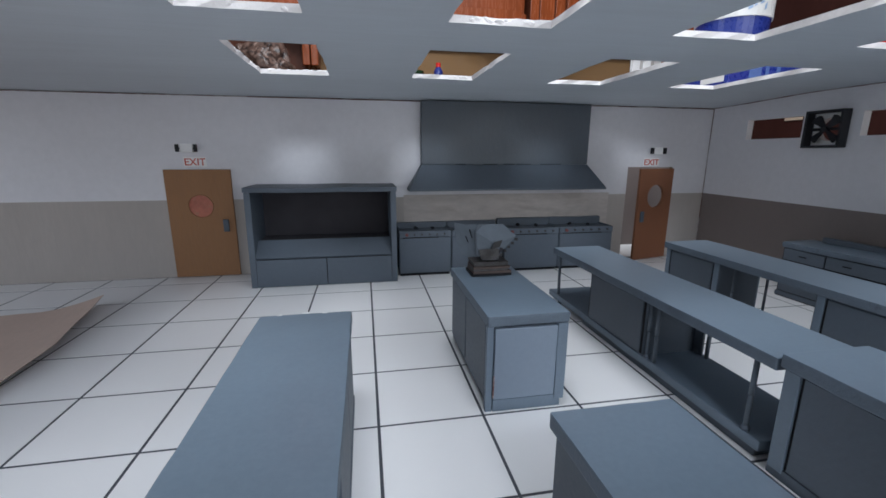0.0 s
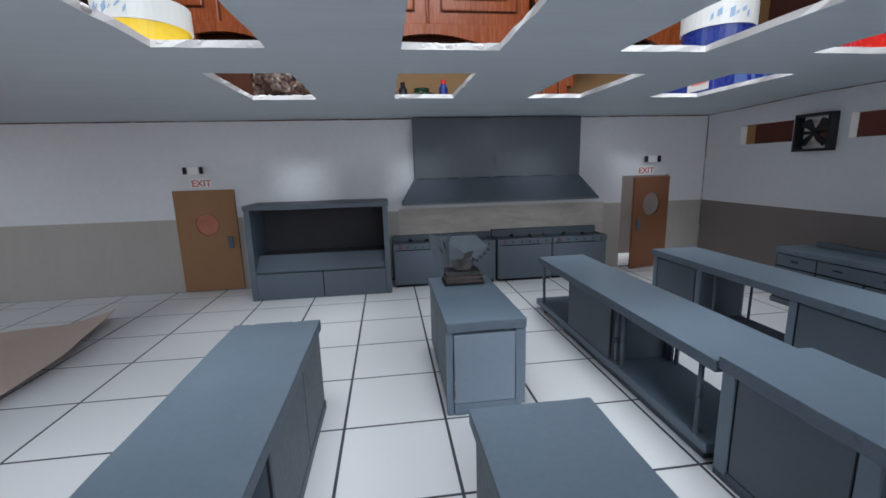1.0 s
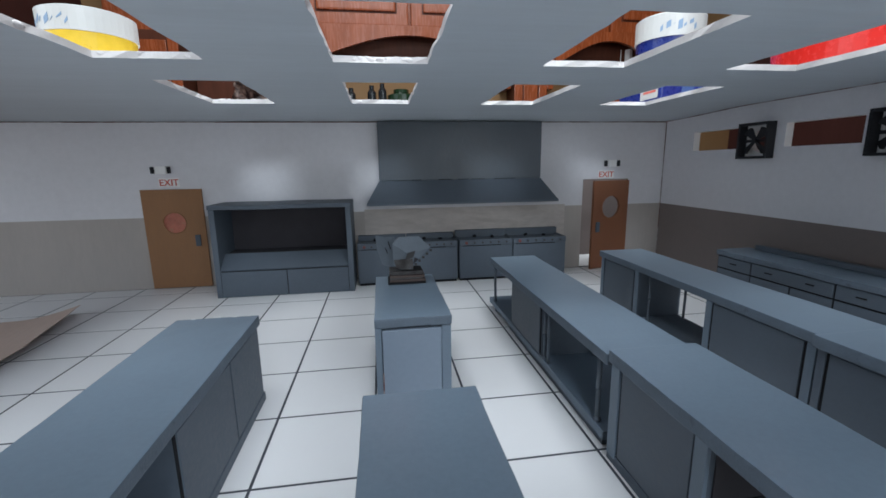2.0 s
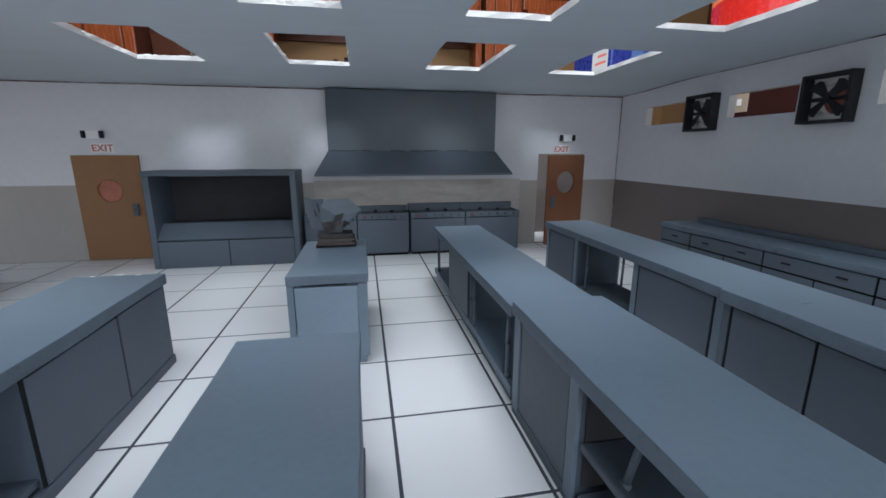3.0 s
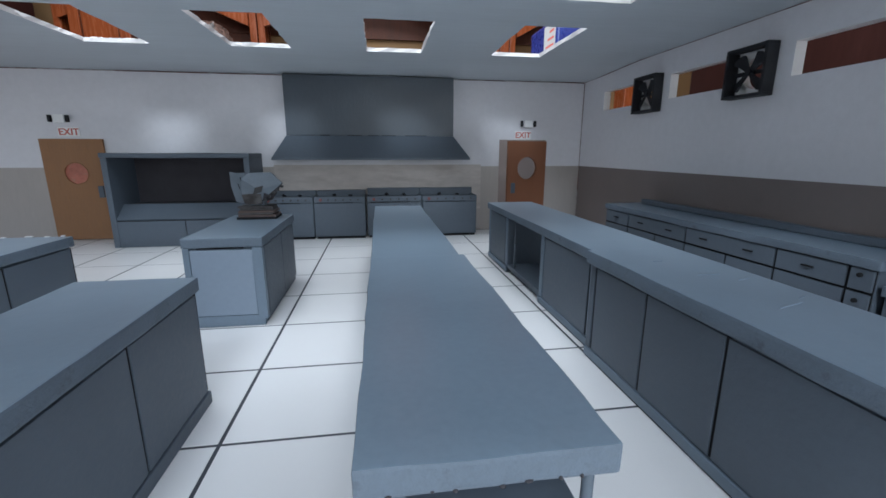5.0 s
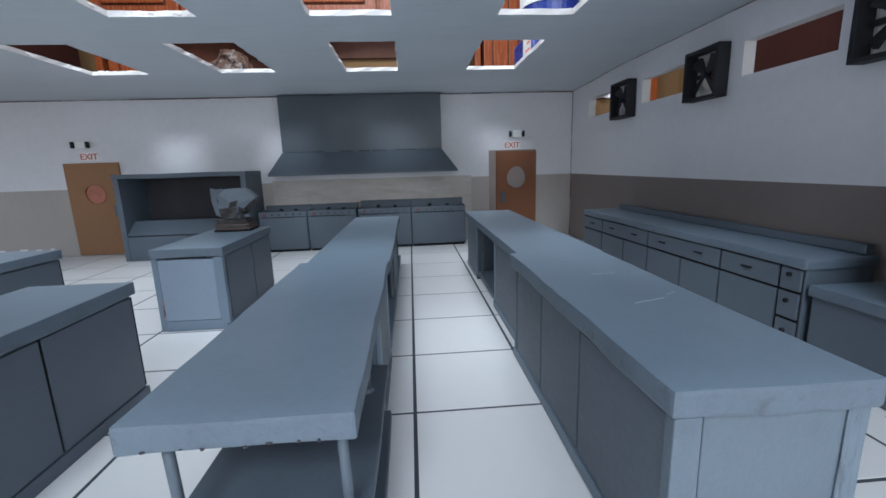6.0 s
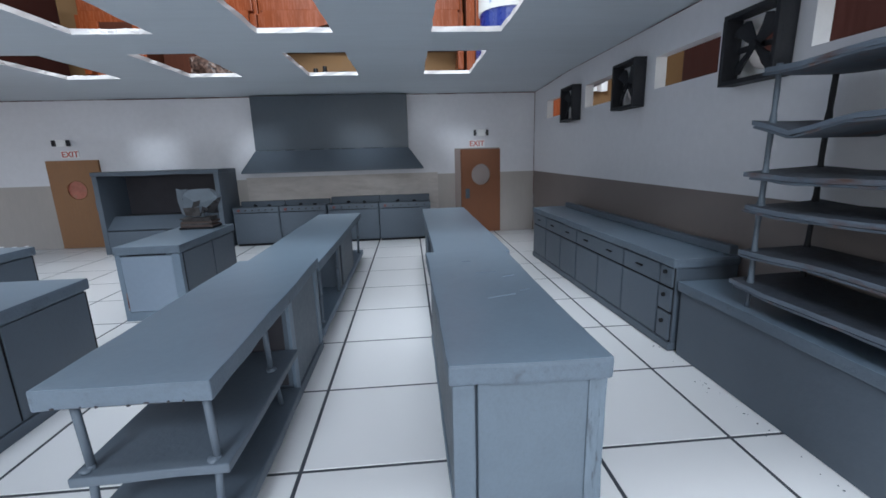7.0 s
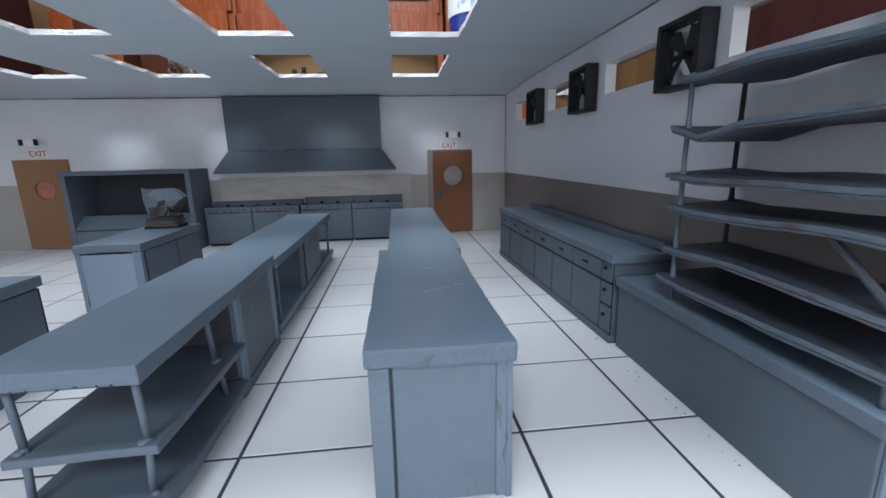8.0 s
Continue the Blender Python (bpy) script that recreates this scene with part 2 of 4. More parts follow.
def fold(points, thick=0.02):
    """A folded sheet from rows of points, given a thickness."""
    bm = bmesh.new()
    rows = [[bm.verts.new(p) for p in r] for r in points]
    for r0, r1 in zip(rows, rows[1:]):
        for i in range(len(r0) - 1):
            bm.faces.new((r0[i], r0[i + 1], r1[i + 1], r1[i]))
    bmesh.ops.recalc_face_normals(bm, faces=bm.faces[:])
    bmesh.ops.solidify(bm, geom=bm.faces[:], thickness=thick)
    return bm


# ---- structure ----
BACK, RIGHT, CEIL_Z, WALL_Z, FRONT = 8.14, 7.56, 3.36, 3.265, -2.6
PITCH, TX, TY = 0.934, 0.03, 0.18


def wall_grid(name, us, vs, holes, place, thick, mats, dado):
    """A wall of cells with real openings; place(u, v, d) gives the point at depth d behind its face."""
    bm = bmesh.new()
    cache = {}

    def vert(u, v, d):
        key = (u, v, d)
        if key not in cache:
            cache[key] = bm.verts.new(place(us[u], vs[v], d))
        return cache[key]

    solid = {(i, j) for i in range(len(us) - 1) for j in range(len(vs) - 1)
             if not any(a <= (us[i] + us[i + 1]) / 2 <= b and c <= (vs[j] + vs[j + 1]) / 2 <= d for a, b, c, d in holes)}
    for i, j in solid:
        ring = [(i, j), (i + 1, j), (i + 1, j + 1), (i, j + 1)]
        low = (vs[j] + vs[j + 1]) / 2 < dado
        f = bm.faces.new([vert(*q, 0) for q in ring])
        f.material_index = 1 if low else 0
        bm.faces.new([vert(*q, thick) for q in reversed(ring)]).material_index = 0
        for k, (di, dj) in enumerate(((0, -1), (1, 0), (0, 1), (-1, 0))):
            if (i + di, j + dj) not in solid:
                a, b = ring[k], ring[(k + 1) % 4]
                bm.faces.new([vert(*a, 0), vert(*b, 0), vert(*b, thick), vert(*a, thick)]).material_index = 2
    return part(name, bm, mats)


def ceiling_drop(y):
    """How far the board sags towards the back wall."""
    k = min(1.0, max(0.0, (y - 5.9) / 2.2))
    return 0.07 * k * k * (3 - 2 * k)


def cuts(lo, hi, marks, step):
    out = sorted({round(v, 4) for v in (lo, hi, *marks) if lo <= v <= hi})
    full = []
    for a, b in zip(out, out[1:]):
        n = max(1, int((b - a) / step))
        full += [a + (b - a) * k / n for k in range(n)]
    return full + [out[-1]]


DADO_Z = 1.45
RDOOR, LDOOR = (5.62, 6.71), (-3.54, -2.42)
us = cuts(-7.68, RIGHT + 0.1, (*RDOOR,), 1.0)
vs = cuts(0.0, WALL_Z, (DADO_Z, 2.03), 0.8)
w = wall_grid("wall_north", us, vs, [(RDOOR[0], RDOOR[1], 0, 2.03)],
              lambda u, v, d: (u, BACK + d + 0.006 * noise.noise((u * 0.6, v * 0.6, 0)), v), 0.09, [WHITE, DADO, DOOR_EDGE], DADO_Z)
tagged(w, "white painted card wall above a beige dado", "wall", kind="structure")

WINDOWS = ((6.12, 7.24), (4.07, 5.2), (2.03, 3.12), (-0.08, 1.05), (-2.1, -1.0))
WZ = (2.6, 2.97)
FANS, FAN_Z = (5.36, 3.31, 1.19, -0.88), (2.48, 2.96)
us = cuts(FRONT, BACK, [y for wy in WINDOWS for y in wy] + [y for f in FANS for y in (f + 0.06, f + 0.54)], 1.0)
vs = cuts(0.0, WALL_Z, (DADO_Z, *WZ, *FAN_Z), 0.8)
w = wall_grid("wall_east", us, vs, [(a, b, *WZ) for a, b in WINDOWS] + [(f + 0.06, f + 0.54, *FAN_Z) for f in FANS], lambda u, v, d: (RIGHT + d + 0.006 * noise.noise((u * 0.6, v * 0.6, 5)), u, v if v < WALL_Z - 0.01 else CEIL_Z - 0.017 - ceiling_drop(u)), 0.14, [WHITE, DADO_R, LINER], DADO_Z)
tagged(w, "white painted card wall above a dado coloured darker for shade, cut with slot windows", "wall", kind="structure")
wall_east = w

RAW = material("raw_red_brown_card", (0.13, 0.05, 0.04), 0.9, vary=0.3, big=1.2, fine=12, second=(0.45, 0.42, 0.42), amount=0.53)
tagged(part("trim_north", box(-7.68, RIGHT - 0.01, BACK + 0.006, BACK + 0.08, WALL_Z + 0.001, WALL_Z + 0.018, 0, 0.4, 0.004), RAW), "raw red-brown card edge along the wall top", "trim", kind="structure")
bm = box(RIGHT + 0.006, RIGHT + 0.09, FRONT, BACK - 0.01, CEIL_Z - 0.016, CEIL_Z - 0.004, 0, 0.4, 0.003)
for v in bm.verts:
    v.co.z -= ceiling_drop(v.co.y)
tagged(part("trim_east", bm, RAW), "raw red-brown card edge along the wall top", "trim", kind="structure")

tagged(part("corner_gap", box(RIGHT - 0.012, RIGHT - 0.002, BACK - 0.014, BACK - 0.004, 0.001, WALL_Z, 0, 0.3, 0.003), RAW), "thin open joint in the wall corner", "trim", kind="structure")
tagged(part("wall_crease", box(-6.87, -6.858, BACK - 0.004, BACK + 0.004, 0.001, DADO_Z - 0.02, 0, 0.3, 0.004), DADO), "upright crease in the dado card", "trim", kind="structure")

# The ceiling board with its eight torn skylight openings.
HX, HY = ((-1.35, -0.44), (0.71, 1.61), (2.79, 3.68), (4.86, 5.73)), ((1.9, 3.46), (4.44, 6.18))
CEIL_FRONT = -0.8


def ceiling_board():
    bm = bmesh.new()
    xs = cuts(-7.9, 8.8, [v for h in HX for v in h], 0.15)
    ys = cuts(CEIL_FRONT, BACK + 0.12, [v for h in HY for v in h], 0.15)
    cache = {}
    edge_x, edge_y = {round(v, 3) for h in HX for v in h}, {round(v, 3) for h in HY for v in h}

    def vert(i, j, top):
        key = (i, j, top)
        if key not in cache:
            x, y = xs[i], ys[j]
            n = noise.noise_vector((x * 5.0, y * 5.0, 2.0 if top else 0.0))
            k = 0.022 if (round(x, 3) in edge_x or round(y, 3) in edge_y) else 0.0
            sag = 0.008 * noise.noise((x * 0.5, y * 0.5, 9.0)) - ceiling_drop(y)
            cache[key] = bm.verts.new((x + n.x * k, y + n.y * k * (2.0 if top else 1.0), CEIL_Z + sag + (0.06 if top else 0.0)))
        return cache[key]

    def hole(x, y):
        return any(a < x < b for a, b in HX) and any(a < y < b for a, b in HY)

    cells = {(i, j) for i in range(len(xs) - 1) for j in range(len(ys) - 1) if not hole((xs[i] + xs[i + 1]) / 2, (ys[j] + ys[j + 1]) / 2)}
    for i, j in cells:
        ring = [(i, j), (i + 1, j), (i + 1, j + 1), (i, j + 1)]
        bm.faces.new([vert(*q, 0) for q in ring]).material_index = 0
        bm.faces.new([vert(*q, 1) for q in reversed(ring)]).material_index = 1
        for k, (di, dj) in enumerate(((0, -1), (1, 0), (0, 1), (-1, 0))):
            if (i + di, j + dj) not in cells:
                a, b = ring[k], ring[(k + 1) % 4]
                bm.faces.new([vert(*a, 0), vert(*b, 0), vert(*b, 1), vert(*a, 1)]).material_index = 1
    # Torn lumps of foam along the far rim of every opening, a few along its side.
    rng = random.Random(11)
    for hx0, hx1 in HX:
        for hy0, hy1 in HY:
            spots = []
            x = hx0 + 0.06
            while x < hx1 - 0.05:
                r = rng.uniform(0.02, 0.04) if hx0 < 2 else rng.uniform(0.014, 0.022)
                spots.append((x, hy1 + 0.012, r, rng.uniform(1.0, 2.0), 0.4))
                x += (r * rng.uniform(1.6, 4.5)) if hx0 < 2 else rng.uniform(0.25, 0.6)
            for k in range(3):
                spots.append((hx0 - 0.01, rng.uniform(hy0 + 0.1, hy1 - 0.1), 0.03, 0.5, 1.6))
            for x, y, r, wx, wy in spots:
                n0 = len(bm.verts)
                bmesh.ops.create_icosphere(bm, subdivisions=2, radius=r, matrix=Matrix.Translation((x, y, CEIL_Z + 0.035 + rng.uniform(-0.008, 0.008))) @ Matrix.Rotation(rng.uniform(-0.4, 0.4), 4, "Y") @ Matrix.Diagonal((wx, wy, 0.8, 1)))
                bm.verts.ensure_lookup_table()
                for v in bm.verts[n0:]:
                    v.co += noise.noise_vector(v.co * 22.0) * r * 0.28
                    v.co.z = min(max(v.co.z, CEIL_Z + 0.004), CEIL_Z + 0.062)
                for f in {f for v in bm.verts[n0:] for f in v.link_faces}:
                    f.material_index = 1
    return bm


tagged(part("ceiling", ceiling_board(), [CEIL, FOAM]), "blue-grey painted foam board ceiling with torn white skylight openings", "ceiling", kind="structure")

# Tabletop under the model and the real room round it.
tagged(part("table_top", box(-11, 12, -5, 12, -0.45, -0.06, 0.03, 5, 0), TABLE), "dark red-brown wooden tabletop carrying the model", "table", kind="structure")


def room_slab(name, c, mat, label, category="wall"):
    bm = bmesh.new()
    add_box(bm, *c)
    return tagged(part(name, bm, mat), label, category, kind="structure")


X0, X1, Y0, Y1, Z0, Z1 = -15.5, 18.0, -13.0, 20.6, -9.0, 19.0
room_slab("room_floor", (X0, X1, Y0, Y1, Z0 - 0.5, Z0), WOOD_D, "dark floor of the real room", "floor")
room_slab("room_wall_north", (X0, X1 + 0.5, Y1, Y1 + 0.5, Z0, Z1), TAN, "tan painted wall behind the model")
room_slab("room_wall_east", (X1, X1 + 0.5, Y0, Y1, Z0, Z1), TAN, "tan painted wall beside the model")
# This opening is added only to let the west fill in.
w = wall_grid("room_wall_west", cuts(Y0, Y1 + 0.5, (-4.0, 6.0), 50), cuts(Z0, Z1, (1.5, 10.5), 50), [(-4.0, 6.0, 1.5, 10.5)],
              lambda u, v, d: (X0 - d, u, v), 0.5, [ROOM, ROOM, ROOM], -99)
tagged(w, "cream painted wall with an opening added for the side fill", "wall", kind="structure")
w = wall_grid("room_wall_south", cuts(X0 - 0.5, X1 + 0.5, (2.5, 15.5, -1.2, 3.2), 50), cuts(Z0, Z1, (0.9, 10.3, 10.32, 13.9), 50), [(2.5, 15.5, 0.9, 10.3), (-1.2, 3.2, 10.32, 13.9)],
              lambda u, v, d: (u, Y0 - d, v), 0.5, [ROOM, ROOM, ROOM], -99)
tagged(w, "cream painted wall with two window openings", "wall", kind="structure")
room_slab("room_ceiling", (X0 - 0.5, X1 + 0.5, Y0 - 0.5, Y1 + 0.5, Z1, Z1 + 0.5), ROOM, "cream room ceiling", "ceiling")
for lx in (-9.8, 10.8):
    for ly in (-3.8, 10.8):
        tagged(part("table_leg", box(lx - 0.4, lx + 0.4, ly - 0.4, ly + 0.4, Z0, -0.45, 0.05, 9, 0), TABLE), "dark red-brown square table leg", "table leg", kind="structure")
bm = bmesh.new()
cyl(bm, (1.8, 2.4, 18.4), (1.8, 2.4, 19.0), 5.0, 5.4, 32)
tagged(part("ceiling_lamp", bm, WHITE_P), "flat round white ceiling lamp above the model", "lamp")

# ---- things: doors ----


def disc_hole_panel(bm, x0, x1, z0, z1, y0, y1, cx, cz, r, n=28):
    """A slab in the xz plane with a round hole."""
    out = []
    for k in range(n):
        a = 2 * math.pi * k / n
        dx, dz = math.cos(a), math.sin(a)
        t = min(((x1 - cx) / dx) if dx > 1e-6 else ((x0 - cx) / dx if dx < -1e-6 else 1e9), ((z1 - cz) / dz) if dz > 1e-6 else ((z0 - cz) / dz if dz < -1e-6 else 1e9))
        out.append(((cx + r * dx, cz + r * dz), (cx + t * dx, cz + t * dz)))
    corners = [(x1, z1), (x0, z1), (x0, z0), (x1, z0)]
    ring_o = []
    for k in range(n):
        p, q = out[k][1], out[(k + 1) % n][1]
        mid = [c for c in corners if abs(p[0] - q[0]) > 1e-6 and abs(p[1] - q[1]) > 1e-6 and min(p[0], q[0]) - 1e-6 <= c[0] <= max(p[0], q[0]) + 1e-6 and min(p[1], q[1]) - 1e-6 <= c[1] <= max(p[1], q[1]) + 1e-6]
        ring_o.append([p, *mid])
    vin = [[bm.verts.new((o[0][0], y, o[0][1])) for o in out] for y in (y0, y1)]
    vout = [[[bm.verts.new((p[0], y, p[1])) for p in g] for g in ring_o] for y in (y0, y1)]
    for k in range(n):
        k2 = (k + 1) % n
        for s in (0, 1):
            bm.faces.new([vin[s][k], *vout[s][k], vout[s][k2][0], vin[s][k2]])
        bm.faces.new([vin[0][k], vin[0][k2], vin[1][k2], vin[1][k]])
        chain = [*zip(vout[0][k], vout[1][k]), (vout[0][k2][0], vout[1][k2][0])]
        for (a, b), (c, d) in zip(chain, chain[1:]):
            bm.faces.new([a, c, d, b])
    return bm


def swing_door(name, x0, x1, hinge_right, turn, pane, leaf, cz, r, label):
    """A card door with a round window, a push plate and a hand-cut rim; hinged at its edge."""
    hx = x1 if hinge_right else x0
    d = thing(name, hx, BACK, 0.0, label, "door", turn=turn)
    wide, sign = x1 - x0, (-1 if hinge_right else 1)
    cx = hx + sign * wide * 0.5
    bm = disc_hole_panel(bmesh.new(), min(hx, hx + sign * wide), max(hx, hx + sign * wide), 0.015, 2.0, BACK - 0.055, BACK - 0.004, cx, cz, r)
    part("door_leaf", bm, leaf, d)
    bm = bmesh.new()
    cyl(bm, (cx, BACK - 0.03, cz), (cx, BACK - 0.022, cz), r + 0.004, n=28)
    p = part("round_window", bm, pane, d, "round plastic-filmed window")
    p.visible_shadow = False
    bm = bmesh.new()
    for k in range(28):
        a, b = 2 * math.pi * k / 28, 2 * math.pi * (k + 1) / 28
        cyl(bm, (cx + r * math.cos(a), BACK - 0.058, cz + r * math.sin(a)), (cx + r * math.cos(b), BACK - 0.058, cz + r * math.sin(b)), 0.006 + 0.006 * abs(noise.noise((3.0 * math.cos(a), 3.0 * math.sin(a), x0))), n=6)
    wobble(bm, 0.012, 9.0, x0)
    part("window_rim", bm, leaf, d, "torn card rim")
    hxx = hx + sign * wide * 0.86
    part("handle", box(hxx - 0.05, hxx + 0.05, BACK - 0.09, BACK - 0.055, 0.86, 1.09, 0.012, 9, 0), GREY_B, d, "grey card push plate")
    return d


swing_door("door_1", LDOOR[0] + 0.01, LDOOR[1], False, 0.0, PINK_F, DOOR, 1.34, 0.21, "closed brown card door with a round pinkish window")
swing_door("door_2", RDOOR[0] + 0.08, RDOOR[1] - 0.01, True, 14.0, CLEAR, DOOR_R, 1.41, 0.25, "red-brown card door with a clear round window, standing ajar")
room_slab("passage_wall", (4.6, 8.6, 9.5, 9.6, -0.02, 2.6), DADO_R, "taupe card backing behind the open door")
room_slab("passage_floor", (5.2, 7.2, BACK + 0.1, 9.5, -0.05, -0.012), TILE, "white card floor of the passage", "floor")


def exit_sign(x):
    s = thing("exit_sign", x, BACK, 2.05, "small white exit sign card with red hand lettering above a door", "sign", "exit signs")
    part("sign_card", box(x - 0.19, x + 0.19, BACK - 0.012, BACK - 0.002, 2.05, 2.22, 0.003, 9, 0), SIGN, s)
    writing("lettering", "EXIT", 0.175, (x, BACK - 0.016, 2.075), RED_INK, s)
    return s


def exit_lamp(x):
    e = thing("emergency_lamp", x, BACK, 2.3, "small white emergency lamp box with two black heads", "lamp", "emergency lamps")
    part("lamp_box", box(x - 0.1, x + 0.1, BACK - 0.1, BACK - 0.002, 2.3, 2.45, 0.01, 9, 0), SIGN, e)
    for sx in (-0.15, 0.15):
        part("lamp_head", box(x + sx - 0.022, x + sx + 0.022, BACK - 0.13, BACK - 0.05, 2.31, 2.44, 0.012, 9, 0), BLACK, e, "black lamp head")
        part("bracket", rod((x + sx * 0.6, BACK - 0.06, 2.37), (x + sx, BACK - 0.06, 2.37), 0.012, 6), BLACK, e)


for ex in (-3.0, 6.16):
    exit_sign(ex)
    exit_lamp(ex - 0.09 + (0.18 if ex > 0 else 0))

# ---- counters ----


def seam(x0, x1, y0, y1, z0, z1, parent):
    return part("seam", box(x0, x1, y0, y1, z0, z1, 0, 9, 0), SEAM, parent)


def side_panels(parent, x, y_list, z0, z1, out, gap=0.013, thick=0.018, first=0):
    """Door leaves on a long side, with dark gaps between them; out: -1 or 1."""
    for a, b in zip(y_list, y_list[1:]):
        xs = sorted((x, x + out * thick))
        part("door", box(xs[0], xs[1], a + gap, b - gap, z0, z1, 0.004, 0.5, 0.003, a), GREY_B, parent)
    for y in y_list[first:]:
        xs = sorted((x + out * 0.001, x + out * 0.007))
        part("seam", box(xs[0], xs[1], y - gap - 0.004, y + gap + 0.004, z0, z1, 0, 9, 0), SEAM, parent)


def leg(parent, x, y, z0, z1, r=0.022, bend=0.008):
    return part("leg", rod((x, y, z0), (x + bend, y + bend, z1), r, 10, bend), GREY_B, parent, smooth=True)


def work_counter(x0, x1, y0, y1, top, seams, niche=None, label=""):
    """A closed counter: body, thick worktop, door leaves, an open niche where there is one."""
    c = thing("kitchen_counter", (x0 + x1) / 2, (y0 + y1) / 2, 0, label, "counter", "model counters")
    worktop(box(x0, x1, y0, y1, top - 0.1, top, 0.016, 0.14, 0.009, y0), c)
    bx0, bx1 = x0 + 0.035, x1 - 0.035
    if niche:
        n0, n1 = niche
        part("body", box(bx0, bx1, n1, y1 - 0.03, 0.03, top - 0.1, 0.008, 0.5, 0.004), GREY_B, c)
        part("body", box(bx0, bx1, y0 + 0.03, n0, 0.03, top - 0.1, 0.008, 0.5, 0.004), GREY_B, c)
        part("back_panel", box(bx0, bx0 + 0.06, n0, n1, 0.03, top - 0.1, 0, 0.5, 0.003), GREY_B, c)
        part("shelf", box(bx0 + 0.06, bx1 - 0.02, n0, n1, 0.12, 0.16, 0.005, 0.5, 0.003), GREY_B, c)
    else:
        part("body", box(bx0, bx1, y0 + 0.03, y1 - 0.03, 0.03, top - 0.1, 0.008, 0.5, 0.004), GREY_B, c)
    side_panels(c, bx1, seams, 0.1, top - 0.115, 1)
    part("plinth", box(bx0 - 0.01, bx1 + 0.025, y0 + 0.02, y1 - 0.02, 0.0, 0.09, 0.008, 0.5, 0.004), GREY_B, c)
    return c


work_counter(-0.95, -0.17, -0.6, 3.39, 0.92, (1.6, 2.55, 3.35), (0.4, 1.6), "long blue-grey painted card counter with a chipped end and open niche")
for k, (fx, fw) in enumerate(((-0.8, 0.035), (-0.6, 0.06), (-0.42, 0.045), (-0.27, 0.03))):
    tagged(part("paint_flake", box(fx, fx + fw, 3.372, 3.397, 0.919, 0.926, 0, 0.02, 0.008, k), LINER), "torn white card flake on the counter edge", "flake", "torn flakes")
work_counter(0.935, 1.69, -0.2, 1.64, 0.93, (-0.06, 0.8, 1.6), None, "short blue-grey painted card counter with two doors")


def island(x0, x1, y0, y1, top):
    c = thing("island_counter", (x0 + x1) / 2, (y0 + y1) / 2, 0, "blue-grey painted card island with a peeling end panel", "counter")
    worktop(box(x0, x1, y0, y1, top - 0.1, top, 0.016, 0.14, 0.009), c)
    part("body", box(x0 + 0.03, x1 - 0.03, y0 + 0.07, y1 - 0.03, 0.02, top - 0.1, 0.01, 0.5, 0.004), GREY_B, c)
    part("end_panel", box(x0 + 0.068, x1 - 0.103, y0 + 0.004, y0 + 0.069, 0.119, top - 0.122, 0.012, 0.2, 0.007), GREY_L, c, "pale grey glued end panel")
    part("stile", box(x1 - 0.1, x1 - 0.005, y0 + 0.0, y0 + 0.068, 0.075, top - 0.102, 0.006, 0.2, 0.01), GREY, c)
    part("stile", box(x0 + 0.0, x0 + 0.062, y0 + 0.02, y0 + 0.068, 0.0, top - 0.102, 0.006, 0.2, 0.006), GREY, c)
    part("base_strip", box(x0 + 0.066, x1 - 0.04, y0 + 0.008, y0 + 0.068, 0.0, 0.115, 0.006, 0.2, 0.006), GREY, c)
    part("torn_edge", box(x0 + 0.058, x0 + 0.07, y0 - 0.004, y0 + 0.003, 0.14, 0.36, 0, 0.06, 0.01), RAW, c, "torn brown card edge")
    seam(x0 + 0.12, x1 - 0.2, y0 + 0.05, y0 + 0.066, top - 0.122, top - 0.104, c)
    side_panels(c, x1 - 0.03, (y0 + 0.1, (y0 + y1) / 2 + 0.05, y1 - 0.06), 0.1, top - 0.115, 1)
    side_panels(c, x0 + 0.03, (y0 + 0.1, (y0 + y1) / 2 + 0.05, y1 - 0.06), 0.1, top - 0.115, -1)
    return c


island(0.99, 1.75, 3.0, 4.64, 0.93)


